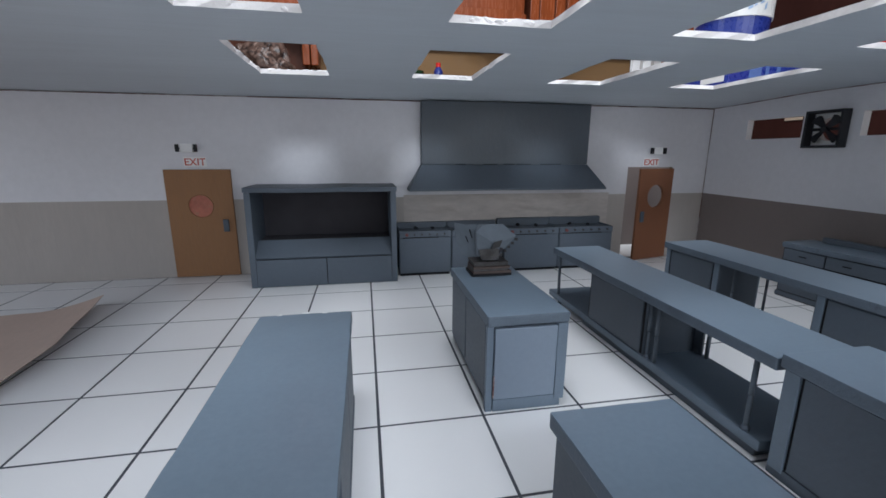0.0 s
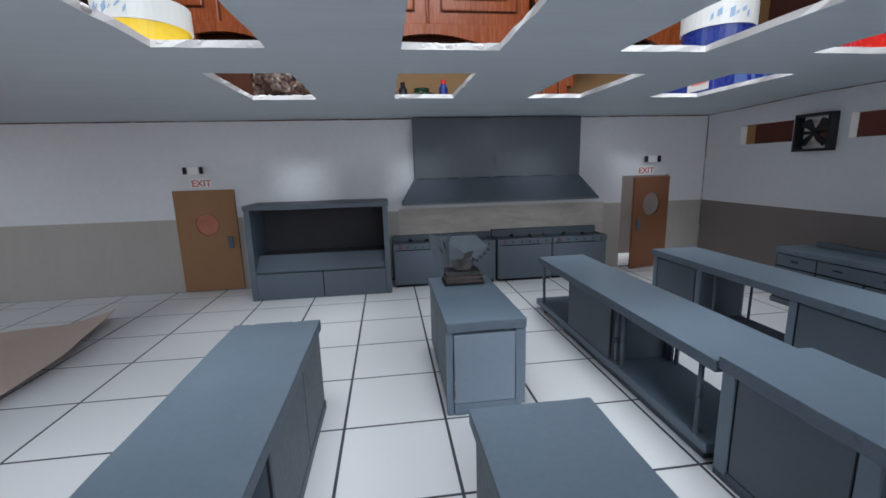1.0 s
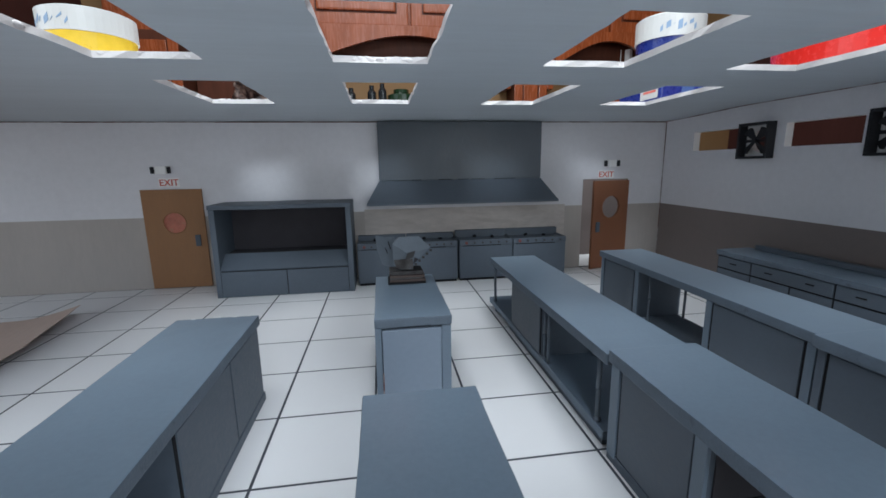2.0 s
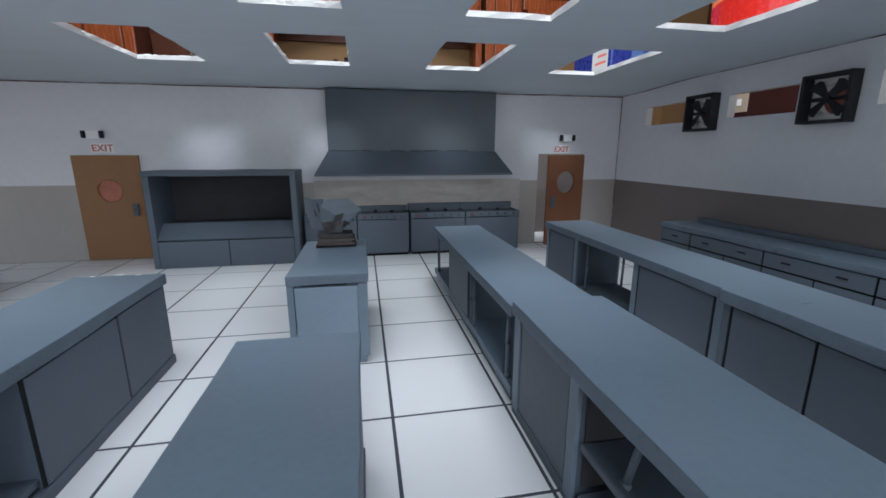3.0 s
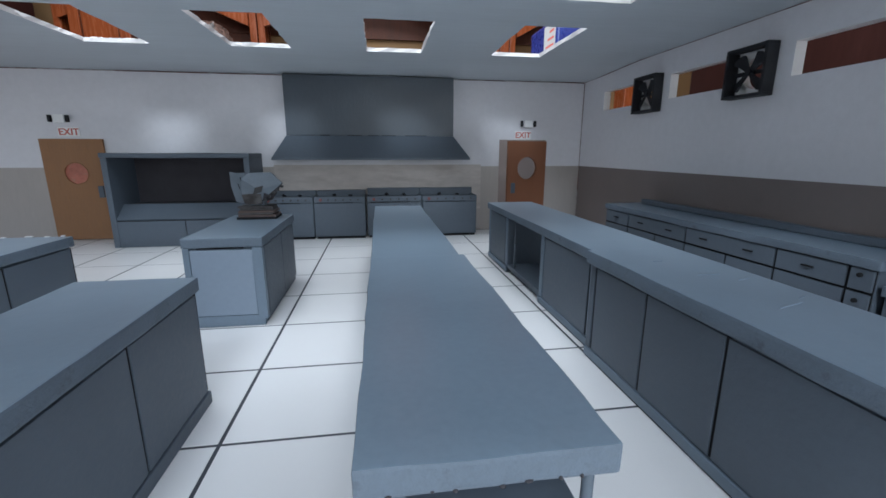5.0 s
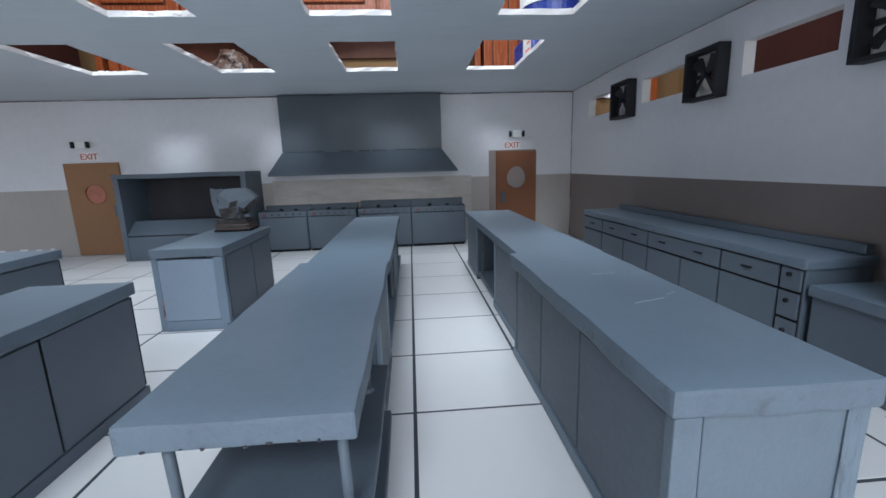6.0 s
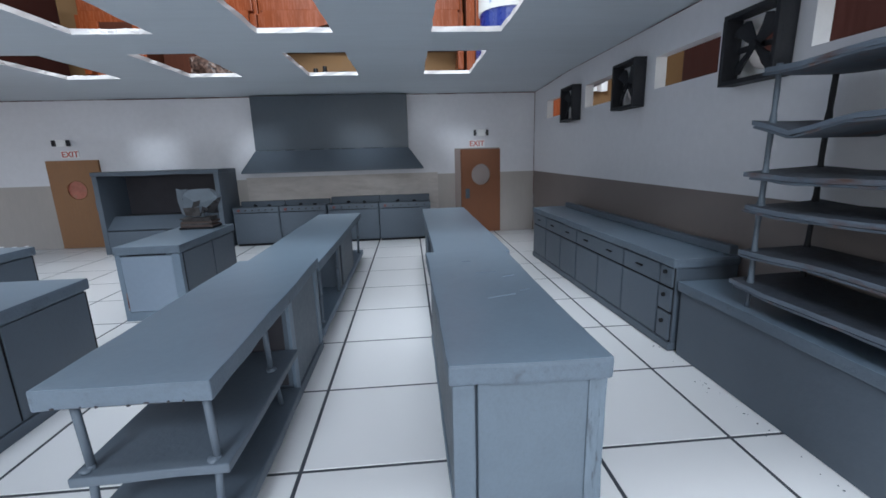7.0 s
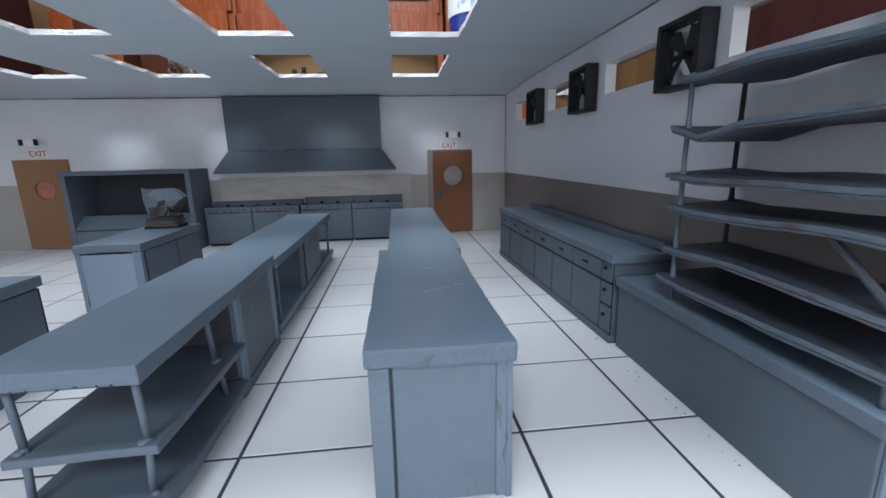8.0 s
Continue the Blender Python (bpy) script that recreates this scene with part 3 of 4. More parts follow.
def table_far(x0, x1, y0, y1, top):
    """The far work table: a cabinet between two open bays on thin legs."""
    c = thing("work_table", (x0 + x1) / 2, (y0 + y1) / 2, 0, "blue-grey card work table with a cabinet between open legged bays", "table")
    worktop(box(x0, x1, y0, y1, top - 0.1, top, 0.016, 0.35, 0.01), c)
    part("lower_shelf", box(x0 + 0.04, x1 - 0.02, y0 + 0.05, y1 + 0.15, 0.08, 0.17, 0.012, 0.4, 0.01), GREY, c)
    part("plinth", box(x0 + 0.07, x1 - 0.07, y0 + 0.1, y1 - 0.9, 0.0, 0.08, 0.006, 0.5, 0.003), GREY_B, c)
    part("cabinet_body", box(x0 + 0.05, x1 - 0.05, 3.48, 4.6, 0.17, top - 0.1, 0.01, 0.5, 0.004), GREY_B, c)
    for x, o in ((x0 + 0.05, -1), (x1 - 0.05, 1)):
        side_panels(c, x, (3.5, 4.58), 0.19, top - 0.115, o)
        for y in ((3.42, 3.3, 2.2, 5.55) if o < 0 else (3.29, 2.2, 5.55)):
            leg(c, x - o * 0.02, y, 0.17, top - 0.1, 0.021, 0.006 * o)
        if o > 0:
            part("back_panel", box(x - 0.03, x - 0.002, 3.36, 3.478, 0.171, top - 0.101, 0.004, 0.4, 0.003), GREY_B, c)
        for y in (3.42, 2.2):
            bm = bmesh.new()
            bmesh.ops.create_uvsphere(bm, u_segments=8, v_segments=6, radius=0.035, matrix=Matrix.Translation((x - o * 0.02, y, 0.185)))
            part("foot_collar", bm, GREY_B, c, smooth=True)
    for x in (x0 + 0.1, x1 - 0.1):
        for y in (5.55,):
            leg(c, x, y, 0.0, 0.08, 0.03, 0)
    return c


table_far(2.83, 3.59, 2.0, 5.68, 0.89)


def table_near(x0, x1, y0, y1, top):
    """The near work table: a cabinet and an open bay with two shelves on leaning legs."""
    c = thing("work_table", (x0 + x1) / 2, (y0 + y1) / 2, 0, "blue-grey card work table with open shelves on leaning legs", "table")
    worktop(box(x0, x1, y0, y1, top - 0.1, top, 0.014, 0.12, 0.012), c)
    part("cabinet_body", box(x0 + 0.05, x1 - 0.05, 0.95, y1 - 0.04, 0.06, top - 0.1, 0.01, 0.5, 0.004), GREY_B, c)
    part("plinth", box(x0 + 0.03, x1 - 0.02, 0.9, y1 - 0.02, 0.0, 0.09, 0.008, 0.4, 0.005), GREY_B, c)
    # Bay back and top are coloured dark to stand in for shade.
    part("bay_back", box(x0 + 0.08, x1 - 0.08, 0.936, 0.949, 0.171, top - 0.105, 0, 9, 0), SHADE_CHIP, c, "unpainted card back of the open bay, darkened for shade")
    part("bay_top", box(x0 + 0.03, x1 - 0.03, y0 + 0.03, 0.935, top - 0.112, top - 0.102, 0, 9, 0), SHADE_CHIP, c, "unpainted underside of the worktop, darkened for shade")
    part("middle_shelf", box(x0 + 0.06, x1 + 0.02, y0 + 0.03, 0.93, 0.43, 0.48, 0.01, 0.22, 0.016), GREY_B, c)
    part("bottom_shelf", box(x0 + 0.03, x1 + 0.03, y0 + 0.02, 0.89, 0.1, 0.17, 0.012, 0.22, 0.014), GREY_B, c)
    for x, o in ((x0 + 0.05, -1), (x1 - 0.05, 1)):
        side_panels(c, x, (1.06, 1.83), 0.1, top - 0.115, o)
        for a, b in ((0.95, 1.05), (1.84, y1 - 0.03)):
            xs = sorted((x, x + o * 0.028))
            part("stile", box(xs[0], xs[1], a, b, 0.06, top - 0.105, 0.006, 0.4, 0.004), GREY, c)
    for x in (x0 + 0.12, x1 - 0.06):
        part("leg", rod((x - 0.02, y0 + 0.08, 0.17), (x, y0 + 0.07, top - 0.1), 0.019, 10, 0.014), GREY_B, c, smooth=True)
        part("leg", rod((x, 0.68, 0.17), (x, 0.52, top - 0.1), 0.019, 10, -0.014), GREY_B, c, smooth=True)
        part("foot", rod((x + 0.02, y0 + 0.06, 0.0), (x - 0.01, y0 + 0.09, 0.1), 0.026, 10, 0), GREY_B, c)
        part("foot", rod((x, 0.6, 0.0), (x, 0.6, 0.1), 0.026, 10, 0), GREY_B, c)
        for y, z in ((y0 + 0.075, 0.49), (y0 + 0.075, top - 0.115), (0.6, 0.485), (y0 + 0.08, 0.175)):
            bm = bmesh.new()
            bmesh.ops.create_icosphere(bm, subdivisions=2, radius=0.03, matrix=Matrix.Translation((x - 0.01, y, z)) @ Matrix.Diagonal((1, 1.1, 0.55, 1)))
            wobble(bm, 0.014, 20.0, x + z)
            part("glue_blob", bm, GREY_B, c, smooth=True)
    rng = random.Random(3)
    for k in range(7):
        px = x0 + 0.06 + (x1 - x0 - 0.12) * (k + rng.uniform(0.1, 0.9)) / 7
        w, h = rng.uniform(0.006, 0.016), rng.uniform(0.003, 0.009)
        zc = top - 0.094 + rng.uniform(-0.003, 0.01)
        bm = bmesh.new()
        bmesh.ops.create_icosphere(bm, subdivisions=1, radius=1.0, matrix=Matrix.Translation((px, y0 + 0.001, zc)) @ Matrix.Diagonal((w, 0.009, h, 1)))
        part("paint_chip", bm, SHADE_CHIP, c, "dark chip in the painted edge")
    return c


table_near(2.83, 3.59, -0.35, 1.98, 0.94)


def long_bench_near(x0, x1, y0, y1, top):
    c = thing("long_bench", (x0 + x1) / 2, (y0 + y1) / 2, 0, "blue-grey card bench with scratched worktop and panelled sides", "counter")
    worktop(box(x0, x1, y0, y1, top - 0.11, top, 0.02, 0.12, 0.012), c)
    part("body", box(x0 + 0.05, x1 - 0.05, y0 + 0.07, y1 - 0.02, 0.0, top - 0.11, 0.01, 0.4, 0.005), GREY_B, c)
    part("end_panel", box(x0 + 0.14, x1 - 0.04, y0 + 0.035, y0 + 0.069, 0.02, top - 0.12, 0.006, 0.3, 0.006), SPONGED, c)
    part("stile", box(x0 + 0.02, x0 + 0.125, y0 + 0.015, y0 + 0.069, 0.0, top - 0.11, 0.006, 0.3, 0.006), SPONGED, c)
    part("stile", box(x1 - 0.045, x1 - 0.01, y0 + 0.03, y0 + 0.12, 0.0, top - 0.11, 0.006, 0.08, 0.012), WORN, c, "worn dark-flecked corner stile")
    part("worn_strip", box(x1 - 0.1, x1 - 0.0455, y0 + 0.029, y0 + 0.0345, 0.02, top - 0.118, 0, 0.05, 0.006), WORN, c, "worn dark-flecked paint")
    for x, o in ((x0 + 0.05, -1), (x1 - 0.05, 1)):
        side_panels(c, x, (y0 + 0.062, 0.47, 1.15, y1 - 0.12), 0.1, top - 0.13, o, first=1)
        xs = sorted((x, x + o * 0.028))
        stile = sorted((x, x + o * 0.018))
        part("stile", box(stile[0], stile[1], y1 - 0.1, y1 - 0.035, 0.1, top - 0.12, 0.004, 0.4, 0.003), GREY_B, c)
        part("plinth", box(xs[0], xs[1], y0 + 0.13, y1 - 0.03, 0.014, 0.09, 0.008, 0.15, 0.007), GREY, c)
        foot = sorted((x, x + o * 0.02))
        seam(foot[0], foot[1], y0 + 0.14, y1 - 0.04, 0.0, 0.013, c)
    for k, (px, py, ln) in enumerate(((5.02, 1.12, 0.16), (5.2, 0.98, 0.1), (5.0, 0.5, 0.2), (4.95, 1.5, 0.08), (5.25, 0.62, 0.07))):
        part("scratch", rod((px, py, top + 0.002), (px + ln, py + 0.03 * (k % 3), top + 0.002), 0.0025, 5, 0), GREY_L, c, "pale scratch in the paint")
    return c


long_bench_near(4.65, 5.43, -0.39, 1.945, 0.95)


def long_bench_far(x0, x1, y0, y1, top):
    c = thing("long_bench", (x0 + x1) / 2, (y0 + y1) / 2, 0, "blue-grey card bench with a see-through bay on thin legs", "counter")
    worktop(box(x0, x1, y0, y1, top - 0.1, top, 0.016, 0.4, 0.01), c)
    for a, b in ((y0 + 0.03, 3.25), (4.56, y1 - 0.04)):
        part("body", box(x0 + 0.05, x1 - 0.05, a, b, 0.0, top - 0.1, 0.01, 0.5, 0.004), GREY_B, c)
        for x, o in ((x0 + 0.05, -1), (x1 - 0.05, 1)):
            side_panels(c, x, (a + 0.1, b - 0.1), 0.1, top - 0.12, o)
            xs = sorted((x, x + o * 0.018))
            part("stile", box(xs[0], xs[1], b - 0.084, b, 0.1, top - 0.105, 0.004, 0.4, 0.003), GREY, c)
            part("stile", box(xs[0], xs[1], a, a + 0.084, 0.1, top - 0.105, 0.004, 0.4, 0.003), GREY, c)
            xs = sorted((x, x + o * 0.028))
            part("plinth", box(xs[0], xs[1], a, b, 0.014, 0.09, 0.008, 0.15, 0.006), GREY, c)
            xs = sorted((x, x + o * 0.02))
            seam(xs[0], xs[1], a, b, 0.0, 0.013, c)
    part("lower_shelf", box(x0 + 0.05, x1 - 0.05, 3.25, 4.56, 0.06, 0.13, 0.01, 0.4, 0.005), GREY_B, c)
    part("shelf_support", box(x0 + 0.1, x1 - 0.1, 3.3, 4.5, 0.0, 0.06, 0, 0.4, 0), GREY_B, c)
    for x, y in ((x0 + 0.08, 4.34), (x1 - 0.08, 3.4), (x1 - 0.08, 3.72), (x1 - 0.08, 4.4)):
        leg(c, x, y, 0.13, top - 0.1, 0.017, 0.005)
    return c


long_bench_far(4.73, 5.5, 1.955, 5.64, 0.93)


def base_cabinets():
    """Low cabinets along the wall, a little askew to it."""
    x0, x1, y0, y1, top = 6.92, 7.53, 1.375, 5.42, 0.91
    c = thing("base_cabinet", x0, y0, 0, "row of blue-grey card base cabinets with drawers along the wall", "cabinet", turn=1.9)
    worktop(box(x0 - 0.045, x1, y0, y1, top - 0.09, top, 0.022, 0.2, 0.009), c)
    part("body", box(x0, x1, y0 + 0.03, y1 - 0.03, 0.08, top - 0.085, 0.008, 0.5, 0.004), GREY_B, c)
    part("plinth", box(x0 - 0.036, x1, y0 + 0.02, y1 - 0.02, 0.014, 0.084, 0.006, 0.2, 0.005), GREY_B, c)
    seam(x0 - 0.024, x1, y0 + 0.03, y1 - 0.03, 0.0, 0.013, c)
    part("backsplash", box(x1 - 0.12, x1 - 0.03, y0 + 0.02, y1 - 0.22, top, top + 0.085, 0.015, 0.3, 0.014), GREY_B, c)
    part("backing", box(x0 - 0.008, x0 - 0.001, y0 + 0.045, y1 - 0.03, 0.085, top - 0.09, 0, 9, 0), SEAM, c, "dark gaps between the fronts")
    doors = (1.62, 2.28, 2.87, 3.52, 4.1, 4.74, 5.38)
    for a, b in zip(doors, doors[1:]):
        part("door", box(x0 - 0.028, x0 - 0.006, a + 0.013, b - 0.013, 0.1, 0.6, 0.005, 0.5, 0.003, a), GREY_B, c)
    for a, b, handles in ((1.62, 2.28, 1), (2.28, 3.52, 2), (3.52, 4.74, 2), (4.74, 5.38, 1)):
        d = part("drawer", box(x0 - 0.028, x0 - 0.006, a + 0.013, b - 0.013, 0.625, 0.81, 0.005, 0.5, 0.003, a), GREY_B, c)
        for k in range(handles):
            y = a + (b - a) * (k + 0.5) / handles
            part("handle", box(x0 - 0.05, x0 - 0.028, y - 0.055, y + 0.055, 0.715, 0.729, 0.005, 9, 0), SEAM, d, "dark pull handle")
    for z0, z1 in ((0.1, 0.36), (0.385, 0.6), (0.625, 0.81)):
        d = part("drawer", box(x0 - 0.028, x0 - 0.006, y0 + 0.05, 1.603, z0, z1, 0.005, 0.5, 0.003, z0), GREY_B, c)
        bm = bmesh.new()
        cyl(bm, (x0 - 0.05, 1.52, (z0 + z1) / 2 + 0.04), (x0 - 0.027, 1.52, (z0 + z1) / 2 + 0.04), 0.019)
        part("knob", bm, SEAM, d, "dark round knob")
    seam(x0 + 0.1, x1 - 0.08, y0 + 0.02, y0 + 0.032, 0.66, 0.68, c)
    return c


base_cabinets()


def low_unit():
    x0, x1, y0, y1, top = 6.92, 7.55, -0.93, 1.36, 0.71
    c = thing("low_cabinet", (x0 + x1) / 2, (y0 + y1) / 2, 0, "plain low blue-grey card cabinet under a shelf rack", "cabinet")
    worktop(box(x0 - 0.01, x1, y0, y1, top - 0.09, top, 0.015, 0.35, 0.012), c)
    part("body", box(x0 + 0.015, x1, y0 + 0.02, y1 - 0.01, 0.0, top - 0.09, 0.01, 0.4, 0.008), GREY_B, c)
    part("end_panel", box(x0 + 0.03, x1 - 0.02, y0 - 0.005, y0 + 0.019, 0.0, top - 0.1, 0.005, 0.4, 0.006), GREY, c)
    return c


low_unit()


SHELF_Z = (2.39, 2.05, 1.69, 1.47, 1.13, 0.88)


def shelf_rack():
    """A rack of warped card shelves on painted sticks."""
    x0, x1, y0, y1 = 6.95, 7.52, -0.9, 0.74
    c = thing("shelf_rack", (x0 + x1) / 2, (y0 + y1) / 2, 0.71, "rack of warped blue-grey card shelves on painted sticks", "shelf")
    for k, z in enumerate(SHELF_Z):
        bm = bmesh.new()
        add_box(bm, x0 - 0.02 * (k % 2), x1, y0 - 0.03, y1 + 0.03 * (k % 3), z - 0.016, z + 0.016)
        for i in range(1, 12):
            bmesh.ops.bisect_plane(bm, geom=bm.verts[:] + bm.edges[:] + bm.faces[:], plane_co=(0, y0 + (y1 - y0) * i / 12, 0), plane_no=(0, 1, 0))
        for i in range(1, 4):
            bmesh.ops.bisect_plane(bm, geom=bm.verts[:] + bm.edges[:] + bm.faces[:], plane_co=(x0 + (x1 - x0) * i / 4, 0, 0), plane_no=(1, 0, 0))
        for v in bm.verts:
            warp = noise.noise((v.co.x * 1.1, v.co.y * 1.3, k * 7.3)) * 0.05
            curl = -0.1 * max(0.0, 1 - abs(v.co.y - 0.45) / 0.35) * (1.0 if k == 1 else 0.15)
            v.co.z += warp + curl
            v.co.x += 0.02 * noise.noise((v.co.y * 3, k * 2.0, 1.0))
        for f in bm.faces:
            f.normal_update()
            f.material_index = 1 if abs(f.normal.z) < 0.5 else 0
        ply = bmesh.new()
        n = 36
        rows = []
        for j in range(n + 1):
            y = y0 - 0.02 + (y1 - y0 + 0.03) * j / n
            front = x0 - 0.02 * (k % 2) - 0.004 + 0.016 * noise.noise((y * 4.0, k * 3.1, 2.0))
            row = []
            for x, dz in ((front, -0.019), (front, -0.034), (x1 - 0.01, -0.034), (x1 - 0.01, -0.019)):
                warp = noise.noise((x * 1.1, y * 1.3, k * 7.3)) * 0.05
                curl = -0.1 * max(0.0, 1 - abs(y - 0.45) / 0.35) * (1.0 if k == 1 else 0.15)
                row.append(ply.verts.new((x, y, z + dz + warp + curl - 0.003 * noise.noise((y * 9.0, k * 1.0, 0.0)))))
            rows.append(row)
        for r0, r1 in zip(rows, rows[1:]):
            for i in range(4):
                ply.faces.new((r0[i], r0[(i + 1) % 4], r1[(i + 1) % 4], r1[i]))
        ply.faces.new(rows[0])
        ply.faces.new(rows[-1])
        shelf = part("shelf", bm, [RACK, SHELF_EDGE], c, "warped card shelf with raw brown edge")
        part("lower_ply", ply, CARD_EDGE, shelf, "raw brown lower layer of card")
    for x, y, lean in ((7.0, 0.68, 0.02), (7.0, -0.83, -0.02), (7.44, 0.7, 0.01), (7.44, -0.76, -0.01)):
        bm = bmesh.new()
        n, m = 40, 9
        rings = []
        for i in range(n + 1):
            z = 0.71 + 1.71 * i / n
            near = min(abs(z - h) for h in SHELF_Z)
            r = 0.018 + 0.01 * max(0.0, 1 - near / 0.08) ** 2 + 0.004 * noise.noise((z * 6, x, y))
            ox, oy = lean * i / n + 0.016 * noise.noise((z * 1.7, y * 3, 1.0)), lean * i / n + 0.018 * noise.noise((z * 1.9, x * 3, 5.0))
            rings.append([bm.verts.new((x + ox + r * math.cos(q), y + oy + r * math.sin(q), z)) for q in (2 * math.pi * k / m for k in range(m))])
        for r0, r1 in zip(rings, rings[1:]):
            for k in range(m):
                bm.faces.new((r0[k], r0[(k + 1) % m], r1[(k + 1) % m], r1[k]))
        bm.faces.new(rings[0])
        bm.faces.new(rings[-1])
        part("post", bm, GREY_B if x < 7.2 else BLACK, c, smooth=True)
    part("brace", rod((6.99, -0.45, 1.47), (6.99, -0.85, 1.13), 0.022, 8, 0), RACK, c, "diagonal stick brace")
    return c


shelf_rack()

# ---- back wall units ----


def shelf_cabinet():
    x0, x1, y0, y1, top = -2.0, 0.52, 7.18, 8.12, 1.73
    c = thing("open_shelf_cabinet", (x0 + x1) / 2, (y0 + y1) / 2, 0, "large open-fronted blue-grey card cabinet against the wall", "cabinet")
    part("side", box(x0, x0 + 0.1, y0, y1, 0, top - 0.08, 0.008, 0.5, 0.006), GREY_B, c)
    part("side", box(x1 - 0.1, x1, y0, y1, 0, top - 0.08, 0.008, 0.5, 0.006), GREY_B, c)
    part("top", box(x0 - 0.01, x1 + 0.01, y0 - 0.01, y1, top - 0.08, top, 0.01, 0.3, 0.012), GREY_B, c)
    # Back and inner shelf carry the shade of the sheltered inside in their colour.
    part("back_panel", box(x0 + 0.1, x1 - 0.1, y1 - 0.05, y1, 0, top - 0.08, 0, 0.5, 0), SHADE_CHIP, c, "card back darkened for the shade inside")
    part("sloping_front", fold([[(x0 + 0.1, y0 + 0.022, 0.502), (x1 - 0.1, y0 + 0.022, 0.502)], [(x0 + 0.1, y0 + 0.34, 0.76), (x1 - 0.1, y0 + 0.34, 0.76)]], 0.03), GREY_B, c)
    part("inner_shelf", box(x0 + 0.1, x1 - 0.1, y0 + 0.345, y1 - 0.05, 0.73, 0.762, 0.005, 0.5, 0.004), SHADE_CHIP, c)
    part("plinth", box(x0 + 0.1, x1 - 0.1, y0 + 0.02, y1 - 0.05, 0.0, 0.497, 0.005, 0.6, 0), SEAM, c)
    for a, b in ((x0 + 0.1, -0.727), (-0.719, x1 - 0.1)):
        part("door", box(a + 0.004, b - 0.004, y0 - 0.003, y0 + 0.019, 0.005, 0.49, 0.005, 0.5, 0.004), GREY_B, c)
    return c


shelf_cabinet()


SPLASH = material("stained_pale_render", (0.52, 0.47, 0.44), 0.75, vary=0.2, big=0.9, fine=7, bump=0.25, stretch=(0.5, 1, 1.6), second=(0.42, 0.37, 0.34), amount=0.47)
tagged(part("backsplash", box(0.74, 5.2, BACK - 0.016, BACK - 0.004, 0.5, 1.49, 0, 0.4, 0.002), SPLASH), "stained pale beige splash panel behind the stoves", "panel", kind="structure")


def stove(x0, x1, knobs, guard):
    y0, y1, top = 7.47, 8.1, 0.87
    c = thing("stove", (x0 + x1) / 2, (y0 + y1) / 2, 0, "blue-grey painted card stove with a red and several dark knobs", "stove", "row of stoves")
    part("body", box(x0, x1, y0 + 0.03, y1, 0.05, top - 0.12, 0.008, 0.5, 0.003), GREY_B, c)
    part("toe_kick", box(x0 + 0.02, x1 - 0.02, y0 + 0.06, y1, 0.0, 0.05, 0, 9, 0), SEAM, c)
    part("oven_door", box(x0 + 0.015, x1 - 0.015, y0 + 0.005, y0 + 0.029, 0.06, top - 0.132, 0.004, 0.5, 0.003, x0), GREY_B, c)
    seam(x0 + 0.07, x1 - 0.25, y0 + 0.004, y0 + 0.029, top - 0.131, top - 0.121, c)
    part("control_strip", box(x0 + 0.004, x1 - 0.004, y0 + 0.002, y0 + 0.06, top - 0.115, top, 0.01, 0.5, 0.004, x0), GREY_B, c)
    part("hob_tray", box(x0 + 0.005, x1 - 0.005, y0 + 0.061, y1 - 0.1, top - 0.12, top - 0.03, 0, 9, 0), GREY_B, c, "recessed hob tray")
    part("back_guard", box(x0, x1, y1 - 0.1, y1, top - 0.12, top + guard, 0.012, 0.4, 0.008, x0), GREY_B, c)
    for s in (x0 + 0.005, x1 - 0.03):
        part("side_rim", box(s, s + 0.025, y0 + 0.061, y1 - 0.101, top - 0.03, top, 0.003, 9, 0), GREY_B, c)
    for k in range(2):
        gx, gy = x0 + (x1 - x0) * (0.36 + 0.33 * k), y1 - 0.2 - 0.06 * k
        bm = bmesh.new()
        bmesh.ops.create_icosphere(bm, subdivisions=2, radius=0.036, matrix=Matrix.Translation((gx, gy, top - 0.005)) @ Matrix.Diagonal((1.3, 0.8, 0.8, 1)))
        wobble(bm, 0.02, 14.0, gx)
        for v in bm.verts:
            v.co.z = max(v.co.z, top - 0.03)
        part("burner", bm, SEAM, c, "small dark lump of a burner", smooth=True)
    for k in range(knobs):
        kx = x0 + 0.14 + (x1 - x0 - 0.28) * k / (knobs - 1)
        bm = bmesh.new()
        cyl(bm, (kx, y0 - 0.035, top - 0.06), (kx, y0 + 0.002, top - 0.06), 0.03 if k == 0 else 0.018, n=10)
        part("knob", bm, KNOB_RED if k == 0 else KNOB, c, "dark red knob" if k == 0 else "dark knob")
    return c


for sx0, sx1, rise in ((0.585, 1.585, 0.09), (1.595, 2.62, 0.09), (2.66, 3.79, 0.125), (3.8, 4.97, 0.125)):
    stove(sx0, sx1, 6, rise)


